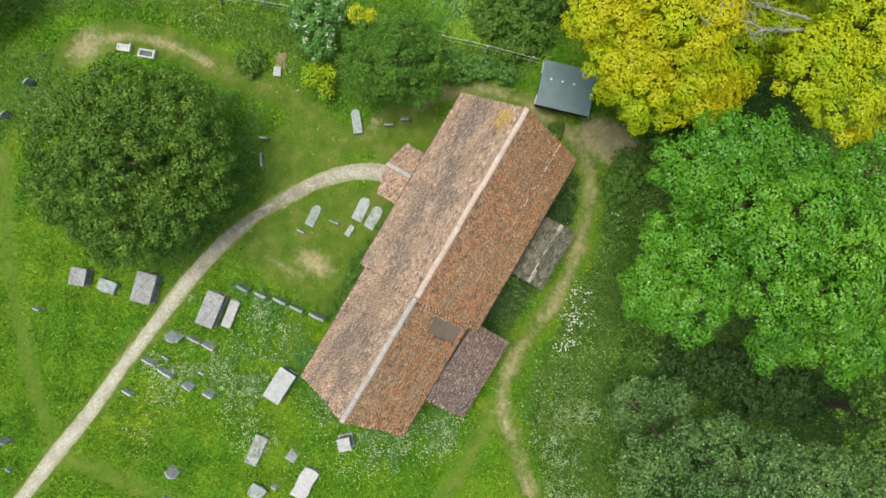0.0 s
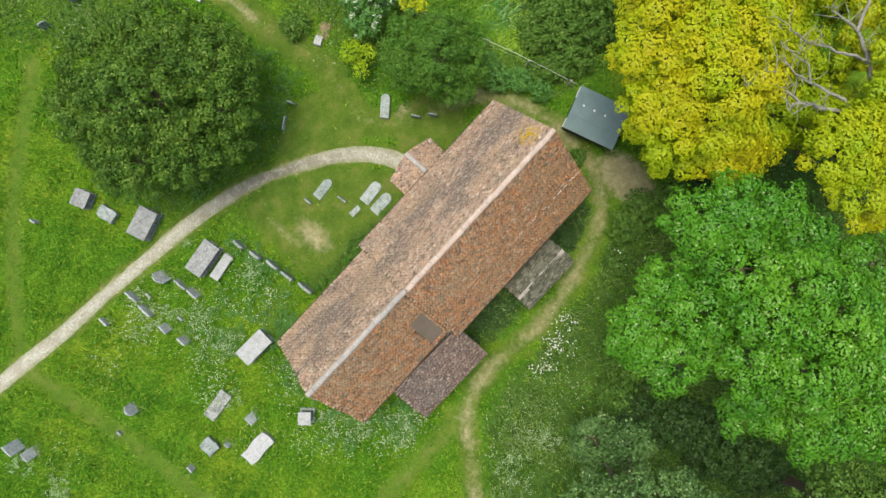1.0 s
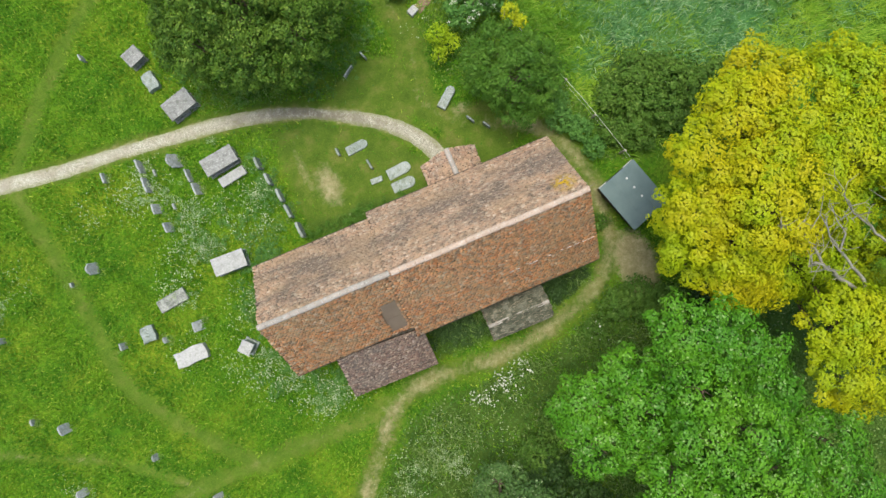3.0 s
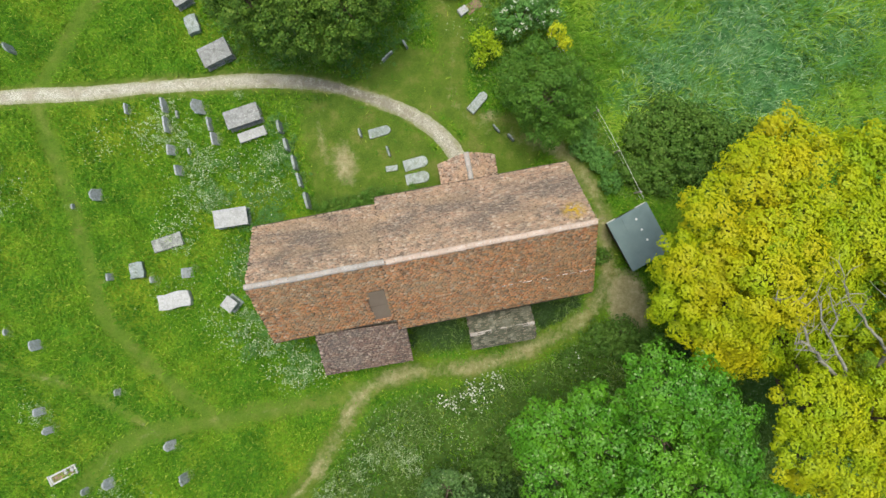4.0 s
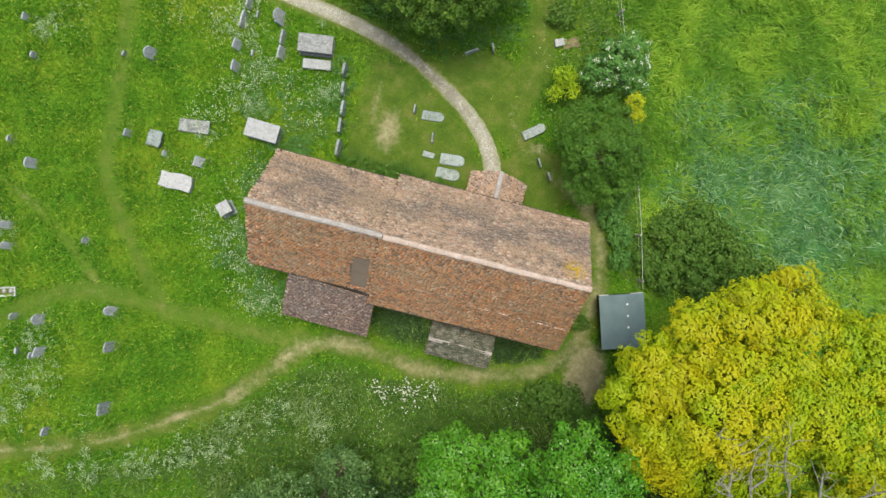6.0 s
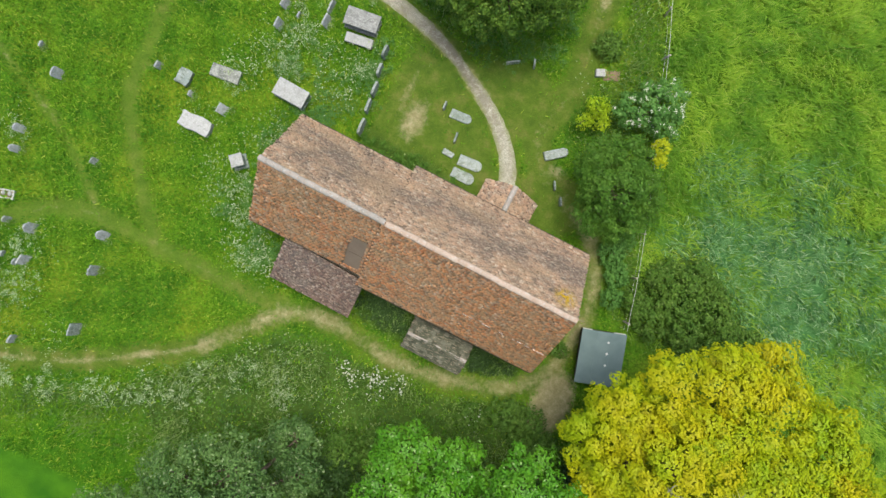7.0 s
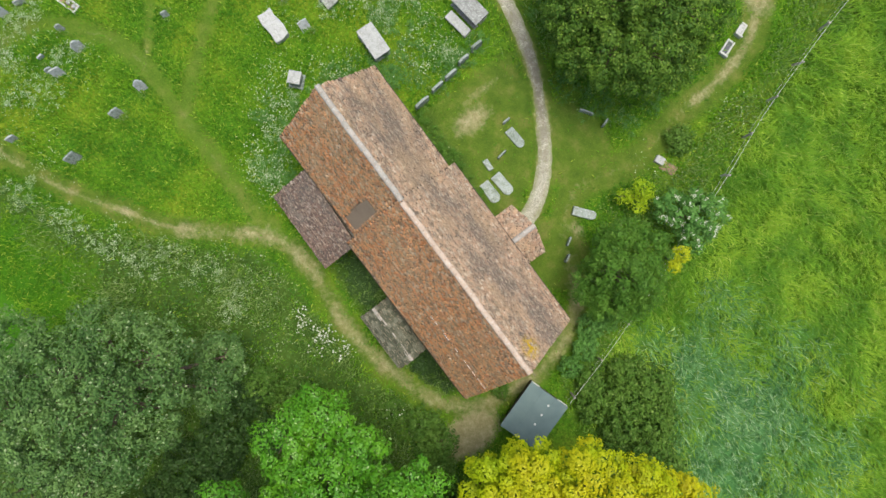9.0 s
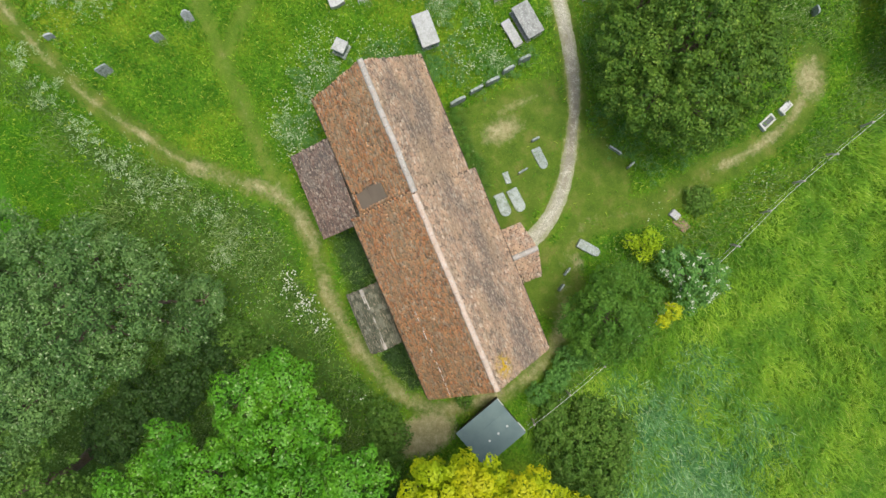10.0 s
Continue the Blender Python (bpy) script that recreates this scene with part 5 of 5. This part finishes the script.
for k, (x, y, z, r) in enumerate(((15.6, 4.6, 1.0, 1.1), (17.2, 5.2, 1.1, 1.3), (18.6, 4.4, 1.1, 1.4), (16.8, 3.4, 1.0, 1.3), (19.8, 3.2, 1.1, 1.4), (16.0, 2.0, 0.9, 1.1), (14.9, 2.6, 0.8, 0.9), (21.6, 3.2, 1.0, 1.1), (18.0, 2.4, 1.0, 1.2))):
    tree("bramble_bush", (x, y), 0.2, [(x, y, z * 0.6, r, 0.65)], 0.085, L_HEDGE, "low dark green bramble bush", 0.9, 0.03, 50 + k, 0.24, "shrub", spread=0.5)
for k, (x, y, z, r) in enumerate(((10.8, -6.5, 0.7, 1.0), (12.2, -6.6, 0.9, 1.2), (13.4, -7.6, 1.0, 1.3), (9.2, -7.6, 0.5, 0.8), (5.2, -11.2, 0.8, 1.1), (3.4, -12.6, 1.0, 1.2), (6.6, 15.2, 0.5, 0.9), (12.0, -1.8, 0.3, 0.5))):
    tree("hedge_bush", (x, y), 0.2, [(x, y, z * 0.7, r, 0.7)], 0.08, L_HEDGE, "low dark bush among the nettles", 0.9, 0.03, 70 + k, 0.24, "shrub", spread=0.5)
for k, (x, y, z, r) in enumerate(((12.2, 4.6, 0.6, 0.8), (13.0, 3.5, 0.6, 0.8), (12.6, 5.6, 0.5, 0.6), (13.4, 2.2, 0.5, 0.7))):
    tree("weedy_bush", (x, y), 0.2, [(x, y, z * 0.6, r, 0.7)], 0.07, L_ELDER, "fresh green bush beside the worn track", 0.9, 0.03, 90 + k, 0.2, "shrub", spread=0.5)

# undergrowth shrubs, coloured dark to deepen the shaded gaps between crowns
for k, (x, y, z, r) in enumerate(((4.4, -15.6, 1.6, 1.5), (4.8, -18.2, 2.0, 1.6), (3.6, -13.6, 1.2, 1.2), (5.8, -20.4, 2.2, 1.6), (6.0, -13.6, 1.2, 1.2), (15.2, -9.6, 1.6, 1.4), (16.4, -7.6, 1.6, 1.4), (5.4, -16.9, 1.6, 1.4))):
    tree("shade_thicket", (x, y), 0.3, [(x, y, z * 0.6, r, 0.8)], 0.085, L_SHADED, "undergrowth with the deep shade beneath the trees in its leaf colour", 0.8, 0.04, 110 + k, 0.3, "shrub", spread=0.5)

# bare limbs standing out of the golden crown: three forked stems with crooked twigs
STEMS = [([(19.8, -9.8, 6.5), (19.6, -9.6, 8.2), (18.8, -8.8, 9.4), (17.3, -7.0, 10.4), (16.7, -5.6, 11.0), (15.6, -4.4, 11.6)], 0.20), ([(17.3, -7.0, 10.4), (16.8, -6.5, 10.7), (16.3, -6.5, 10.9)], 0.11),
         ([(18.8, -8.8, 9.4), (18.8, -8.1, 9.9), (17.8, -6.4, 10.8), (17.2, -4.6, 11.6)], 0.12), ([(17.8, -6.4, 10.8), (18.1, -5.8, 11.2), (17.5, -4.5, 11.8)], 0.07),
         ([(20.8, -10.6, 6.5), (20.9, -9.2, 8.4), (20.9, -7.8, 9.6), (21.0, -6.5, 10.4), (20.2, -5.0, 11.4)], 0.24), ([(20.9, -7.8, 9.6), (20.0, -6.9, 10.4), (18.7, -4.9, 11.2), (18.3, -4.0, 11.8)], 0.11),
         ([(21.0, -6.5, 10.4), (22.4, -5.6, 11.0), (23.4, -4.4, 11.6)], 0.12)]
golden = bpy.data.objects["golden_tree"]
rng = random.Random(12)
for pts, r0 in STEMS:
    line = smooth_line(pts, 0.35)
    line = [Vector(p) + Vector((rng.uniform(-.06, .06), rng.uniform(-.06, .06), 0)) for p in line]
    n = len(line)
    limbs = [(line, [max(0.02, 0.75 * r0 * (1 - 0.85 * i / n)) for i in range(n)])]
    for i in range(n // 2, n):
        for _ in range(1 + i % 2):
            a = line[i]
            e = a + Vector((rng.uniform(-.9, .9), rng.uniform(-.5, 1.1), rng.uniform(0.1, 0.6)))
            mid = a.lerp(e, 0.5) + Vector((rng.uniform(-.2, .2), rng.uniform(-.2, .2), 0.1))
            limbs.append(([a, mid, e], [0.022, 0.016, 0.007]))
            limbs.append(([mid, mid + Vector((rng.uniform(-.45, .45), rng.uniform(-.3, .5), 0.2))], [0.013, 0.006]))
    ob = joined_tubes("bare_limb", limbs, M_DEAD, golden)
    ob.matrix_basis = golden.matrix_basis.inverted()
    tagged(ob, "bleached bare grey limb")


def scatter(n, lo, hi, seed):
    rng = np.random.default_rng(seed)
    return rng.uniform(lo[0], hi[0], n), rng.uniform(lo[1], hi[1], n), rng


def blades(name, x, y, length, width, lean, heading, material, label, seed, bend=0.5):
    """Narrow grass blades, each of two joined pieces."""
    rng = np.random.default_rng(seed)
    k = len(x)
    z = rise(x, y)
    d = np.stack([np.cos(heading), np.sin(heading)], 1)
    s = np.stack([-d[:, 1], d[:, 0]], 1)
    h1, h2 = length * 0.5 * np.cos(lean * 0.6), length * 0.5 * np.cos(np.minimum(lean * (1 + bend), 1.5))
    r1, r2 = length * 0.5 * np.sin(lean * 0.6), length * 0.5 * np.sin(np.minimum(lean * (1 + bend), 1.5))
    V = np.empty((k, 5, 3))
    b = np.stack([x, y], 1)
    for i, (off, zz, w) in enumerate(((0 * r1, z - 0.03, width), (0 * r1, z - 0.03, -width), (r1, z + h1, width * 0.8), (r1, z + h1, -width * 0.8))):
        V[:, i, :2] = b + d * np.asarray(off)[:, None] + s * np.asarray(w)[..., None]
        V[:, i, 2] = zz
    V[:, 4, :2] = b + d * (r1 + r2)[:, None]
    V[:, 4, 2] = z + h1 + h2
    base = np.arange(k)[:, None] * 5
    F = np.concatenate([base + np.array([[0, 1, 3]]), base + np.array([[0, 3, 2]]), base + np.array([[2, 3, 4]])], 0)
    ob = from_arrays(name, V.reshape(-1, 3), F, material)
    return tagged(ob, label, "grass", kind="stuff")


def off_church(x, y):
    return ~((x > -6.2) & (x < 10.2) & (y > -3.0) & (y < 3.0)) & ~((x > -4.1) & (x < 0.2) & (y < -2.5) & (y > -5.1)) & ~((x > 3.8) & (x < 7.0) & (y < -2.5) & (y > -5.2))


def build_grass():
    # rough churchyard grass
    x, y, rng = scatter(420000, (-27, -21), (15, 31), 101)
    bare, mown, meadow, herb_shade = zones(x, y)
    tuft = 0.5 + 0.5 * wobble(x, y, 1.4)
    keep = off_church(x, y) & (rng.random(len(x)) < (1 - bare * 1.6) * (1 - 0.97 * mown) * (1 - meadow) * (1 - 0.75 * herb_shade) * (0.35 + 0.65 * tuft)) & (from_line(x, y, GRAVEL) > 0.6) & ~inside(x, y, WALL_FOOT)
    x, y, tuft = x[keep], y[keep], tuft[keep]
    k = len(x)
    blades("rough_grass", x, y, rng.uniform(0.14, 0.34, k) * (0.6 + 0.8 * tuft), rng.uniform(0.018, 0.04, k), rng.uniform(0.4, 1.2, k), rng.uniform(0, 6.28, k), G_GRASS, "rough uncut yellow-green churchyard grass", 1)
    # cut grass
    x, y, rng = scatter(240000, (-22, -17), (14, 26), 102)
    bare, mown, meadow, herb_shade = zones(x, y)
    keep = off_church(x, y) & (rng.random(len(x)) < mown * (1 - bare * 1.3)) & (from_line(x, y, GRAVEL) > 0.5)
    x, y = x[keep], y[keep]
    k = len(x)
    blades("cut_grass", x, y, rng.uniform(0.04, 0.09, k), rng.uniform(0.008, 0.014, k), rng.uniform(0.5, 1.2, k), rng.uniform(0, 6.28, k), G_LAWN, "short trodden grass of lawn and lanes", 2)
    # pale seeding grass standing in the thickets
    x, y, rng = scatter(120000, (-20, -20), (14, 31), 105)
    bare, mown, meadow, herb_shade = zones(x, y)
    keep = off_church(x, y) & (rng.random(len(x)) < herb_shade * (1 - mown) * (1 - bare) * np.clip(0.15 + 0.9 * wobble(x, y, 0.6), 0, 1))
    x, y = x[keep], y[keep]
    k = len(x)
    blades("seeding_grass", x, y, rng.uniform(0.5, 1.0, k), rng.uniform(0.012, 0.022, k), rng.uniform(0.4, 0.9, k), rng.uniform(0, 6.28, k), G_PALE, "pale seeding grass standing among the nettles", 4, 0.3)
    # long meadow grass in wind-laid tufts
    tx, ty, rng = scatter(9000, (5, -4), (34, 34), 103)
    lay = -0.7 + 0.7 * np.sin(0.55 * tx + 0.35 * ty) + 0.6 * np.sin(0.8 * ty - 0.3 * tx + 1.0) + rng.normal(0, 0.7, len(tx))
    tall = rng.uniform(0.6, 1.25, len(tx))
    each = rng.integers(0, len(tx), 190000)
    x, y = tx[each] + rng.normal(0, 0.2, len(each)), ty[each] + rng.normal(0, 0.2, len(each))
    bare, mown, meadow, herb_shade = zones(x, y)
    keep = (rng.random(len(x)) < meadow * (1 - 0.8 * herb_shade)) & (y < 52 - x)
    x, y, each = x[keep], y[keep], each[keep]
    k = len(x)
    head = lay[each] + 1.6 * np.arctan2(y - ty[each], x - tx[each]) / np.pi + rng.normal(0, 0.3, k)
    teal = teal_patch(x, y) > rng.random(k)
    size = rng.uniform(0.35, 0.8, k) * tall[each]
    wide, lean = rng.uniform(0.012, 0.034, k), rng.uniform(0.6, 1.25, k)
    for name, sel, mat, lab in (("meadow_grass", ~teal, G_LONG, "long lodged meadow grass lying in swathes"), ("blue_grass", teal, G_TEAL, "blue-green patch of long meadow grass")):
        blades(name, x[sel], y[sel], size[sel], wide[sel], lean[sel], head[sel], mat, lab, 3, 0.25)


def build_herbs():
    x, y, rng = scatter(210000, (-18, -26), (26, 32), 104)
    bare, mown, meadow, herb_shade = zones(x, y)
    patch = 0.5 + 0.5 * wobble(x, y, 0.9)
    keep = off_church(x, y) & (rng.random(len(x)) < herb_shade * (0.4 + 0.6 * patch) * (1 - 0.8 * mown)) & ~((x > 12.4) & (x < 15) & (y > -2.6) & (y < 0.4))
    x, y, patch = x[keep], y[keep], patch[keep]
    k = len(x)
    fine = 0.5 + 0.5 * wobble(x, y, 4.0)
    z = rise(x, y) + (0.1 + 0.55 * patch) * rng.random(k) ** 0.6 * (0.4 + 0.6 * fine)
    N = np.stack([rng.normal(0, 0.6, k), rng.normal(0, 0.6, k), np.ones(k)], 1)
    ob = leaves("nettles", np.stack([x, y, z], 1), N, 0.085, L_HERB, None, 9, 0.5)
    tagged(ob, "dense bank of nettles and weeds", "weeds", kind="stuff")


def flowers(patches, name, label, size, seed, heads, tall, petal=None):
    """Flat white flower heads on stalks, gathered in patches of (x, y, radius)."""
    rng = np.random.default_rng(seed)
    P = []
    for px, py, r in patches:
        n = int(heads * r * r)
        a, d = rng.uniform(0, 6.28, n), r * np.sqrt(rng.random(n)) * rng.uniform(0.5, 1.6, n)
        P.append(np.stack([px + d * np.cos(a), py + d * np.sin(a)], 1))
    P = np.concatenate(P)
    P = P[off_church(P[:, 0], P[:, 1]) & (rng.random(len(P)) < 0.45 + 0.5 * wobble(P[:, 0], P[:, 1], 1.9) + 0.4 * wobble(P[:, 1], P[:, 0], 5.0))]
    k = len(P)
    z = rise(P[:, 0], P[:, 1]) + tall * rng.uniform(0.6, 1.05, k)
    s = size * rng.uniform(0.5, 1.3, k)
    tilt = rng.normal(0, 0.3, (k, 2))
    V = np.empty((k, 7, 3))
    V[:, 0] = np.stack([P[:, 0], P[:, 1], z + s * 0.25], 1)
    for i in range(6):
        a = math.pi / 3 * i
        rr = s * rng.uniform(0.7, 1.2, k)
        V[:, i + 1, 0] = P[:, 0] + rr * math.cos(a)
        V[:, i + 1, 1] = P[:, 1] + rr * math.sin(a)
        V[:, i + 1, 2] = z + rr * (tilt[:, 0] * math.cos(a) + tilt[:, 1] * math.sin(a))
    base = np.arange(k)[:, None] * 7
    F = np.concatenate([base + np.array([[0, i + 1, (i + 1) % 6 + 1]]) for i in range(6)], 0)
    # stalks
    g = rise(P[:, 0], P[:, 1])
    S = np.stack([np.stack([P[:, 0] - 0.006, P[:, 1], g - 0.02], 1), np.stack([P[:, 0] + 0.006, P[:, 1], g - 0.02], 1), np.stack([P[:, 0], P[:, 1], z], 1)], 1)
    o = thing(name, pose(0, 0, 0), label, "flowers", kind="stuff")
    tagged(from_arrays("flower_heads", V.reshape(-1, 3), F, petal or M_PETAL, o), kind="stuff")
    tagged(from_arrays("stalks", S.reshape(-1, 3), np.arange(k * 3).reshape(k, 3), G_GRASS, o), kind="stuff")


build_grass()
build_herbs()
flowers([(-10.3, 6.0, 1.5), (-12.2, 9.9, 1.3), (-9.2, 7.9, 1.0), (-6.1, 6.0, 1.4), (-8.2, 1.4, 1.5), (-10.2, -1.2, 1.1), (-7.6, -2.0, 1.2), (-6.8, -4.2, 1.5), (-9.0, -2.8, 1.2), (-6.4, -5.4, 0.9), (-4.9, -5.2, 0.9), (-10.8, 10.6, 1.1), (-11.8, 4.4, 1.2), (-5.6, 8.0, 1.0), (-7.6, 7.4, 0.9)],
        "cow_parsley", "white flowering cow parsley round the chancel", 0.030, 5, 300, 0.55)
flowers([(-21.1, -10.7, 1.6), (-17.2, -9.9, 1.4), (-21.5, -4.3, 1.1), (-13.8, -14.5, 1.3), (-17.5, -13.5, 2.0), (-20, -13, 1.8), (-20.5, 8, 1.4), (-15, 9.8, 1.2), (-12.5, 0.5, 1.4)],
        "meadow_flowers", "scattered pale flowering weeds in the grass", 0.026, 6, 120, 0.42)
flowers([(-3.2, -10.2, 1.5), (-1.0, -9.2, 1.6), (-8.0, -14.0, 1.8), (1.6, -10.0, 1.6), (-5.4, -12.4, 1.5), (6.6, 13.0, 0.9), (7.2, 19.0, 1.2), (-2, 24.6, 1.3)],
        "hogweed", "pale flowering hogweed among the nettles", 0.032, 8, 70, 0.8)
flowers([(3.0, -8.1, 0.9), (3.9, -8.0, 1.0), (2.3, -8.6, 0.7), (9.4, -7.5, 0.5), (4.6, -7.8, 0.6), (1.4, -8.2, 0.5)], "white_flower_clump", "clump of large white ox-eye flowers in the nettles", 0.045, 7, 130, 0.75, M_DAISY)


def weed_bank(name, label, spots, plants, leaf_mat, tall, leaf, seed, per=26):
    """Leafy weeds, each a small dome of leaves on the ground, thick in patches of (x, y, radius)."""
    rng = np.random.default_rng(seed)
    P = []
    for px, py, r in spots:
        n = int(plants * r * r)
        a, d = rng.uniform(0, 6.28, n), r * np.sqrt(rng.random(n)) * rng.uniform(0.6, 1.3, n)
        P.append(np.stack([px + d * np.cos(a), py + d * np.sin(a)], 1))
    P = np.concatenate(P)
    P = P[off_church(P[:, 0], P[:, 1]) & (rng.random(len(P)) < 0.55 + 0.6 * wobble(P[:, 0], P[:, 1], 1.3)) & (from_line(P[:, 0], P[:, 1], GRAVEL) > 0.75)]
    k = len(P)
    wide = rng.uniform(0.12, 0.26, k)
    q = rng.normal(size=(k * per, 3))
    q /= np.linalg.norm(q, axis=1)[:, None]
    q[:, 2] = np.abs(q[:, 2])
    C = np.repeat(np.column_stack([P, rise(P[:, 0], P[:, 1]) + tall * rng.uniform(0.1, 0.7, k)]), per, 0)
    C = C + q * np.repeat(wide, per)[:, None] * rng.uniform(0.5, 1.1, k * per)[:, None]
    ob = leaves(name, C, q * 0.7 + (0, 0, 0.6) + rng.normal(0, 0.4, q.shape), leaf, leaf_mat, None, seed, 0.35)
    return tagged(ob, label, "weeds", kind="stuff")


weed_bank("parsley_leaves", "dark ferny foliage of cow parsley round the chancel", [(-7.6, 1.6, 1.5), (-7.4, -1.6, 1.5), (-6.2, -4.3, 1.6), (-5.2, -4.6, 1.0), (-6.4, 4.4, 1.5), (-5.4, 6.8, 1.6), (-9.0, 6.4, 1.6), (-4.9, 8.6, 1.0), (-8.6, -2.6, 1.2), (-7.4, 3.0, 1.0)],
          70, L_ELDER, 0.45, 0.055, 61)
weed_bank("pale_weeds", "pale flowering weeds gone to seed in the grass", [(-9.9, 6.2, 1.0), (-9.2, 5.6, 0.8), (-6.2, -5.3, 0.9), (-7.6, -3.4, 0.8), (-8.6, -1.6, 0.8), (-11.6, 9.8, 1.0), (-10.0, 9.2, 0.8), (-5.6, 7.4, 0.7), (-9.4, 8.0, 0.8), (-11.6, 3.4, 0.7),
          (-21.2, -10.6, 1.2), (-18.0, -10.2, 0.9), (-17.0, -12.4, 1.0), (-21.4, -5.0, 0.8), (-21.8, 7.0, 0.9), (-22.2, 9.6, 0.8), (-20, -13.2, 1.4), (-18.4, -14.6, 1.3), (-9.2, 7.6, 0.6), (-6.6, 11.2, 0.5)], 55, L_PALE, 0.45, 0.036, 62)
weed_bank("bank_weeds", "pale seeding weeds along the bank below the track", [(-15.4, -17.3, 1.1), (-13.4, -16.6, 1.1), (-11.4, -15.9, 1.1), (-9.6, -15.3, 1.1), (-7.8, -14.4, 1.1), (-5.6, -12.6, 1.1), (-3.6, -11.4, 1.1), (-2.2, -10.6, 1.3), (-0.8, -11.2, 1.1), (-6.4, -14.2, 1.2)], 40, L_PALE, 0.5, 0.038, 63)
weed_bank("wall_weeds", "dark nettles along the foot of the church wall", [(-1.8, 3.7, 0.7), (-0.4, 3.8, 0.7), (0.8, 3.9, 0.6), (2.0, 3.7, 0.5), (-3.2, 3.8, 0.6)], 90, L_YEW, 0.6, 0.06, 64)
# weeds below the eaves, the shade there put into their leaf colour
weed_bank("shade_weeds", "wall-foot weeds coloured dark for the shade of the eaves", [(0.9, -4.2, 0.7), (1.6, -4.3, 0.9), (2.5, -4.3, 0.9), (3.2, -4.4, 0.7), (7.8, -4.2, 0.8), (8.8, -4.1, 0.8), (9.7, -3.9, 0.6), (2.0, -3.6, 0.7)], 260, L_SHADED, 0.5, 0.07, 67)
weed_bank("oak_weeds", "fresh green weeds in the shade of the oak", [(1.8, 12.6, 1.3), (3.4, 13.6, 1.2), (4.0, 15.4, 1.0), (0.0, 11.9, 1.0), (-4.6, 13.0, 1.2), (-6.6, 14.6, 1.2), (-7.0, 16.4, 1.2), (3.2, 17.4, 0.9)], 45, L_ELDER, 0.3, 0.05, 65)
weed_bank("stone_tufts", "uncut tufts of grass and weeds round the headstones", [(x, y, 0.45) for x, y, *_ in NORTH_PLOT + EAST_PLOT + SOUTH_PLOT + ROW], 60, G_PALE, 0.22, 0.05, 66, 16)


def elder_blossom():
    """Flat white flower heads over the elder's crown."""
    bush = bpy.data.objects["elder_bush"]
    rng = np.random.default_rng(44)
    crown = [o for o in bush.children if o.name.startswith("crown")][0]
    co = np.empty(len(crown.data.vertices) * 3, dtype=np.float32)
    crown.data.vertices.foreach_get("co", co)
    co = co.reshape(-1, 3)
    top = co[co[:, 2] > 2.0]
    P = top[rng.integers(0, len(top), 60)]
    C = np.repeat(P, 9, 0) + rng.normal(0, 0.06, (len(P) * 9, 3)) * (1, 1, 0.25) + (0, 0, 0.09)
    N = np.tile((0.0, 0.0, 1.0), (len(C), 1)) + rng.normal(0, 0.2, (len(C), 3))
    tagged(leaves("blossom", C, N, 0.036, M_DAISY, bush, 45, 0.9, 0.0), "flat creamy white flower heads")


elder_blossom()
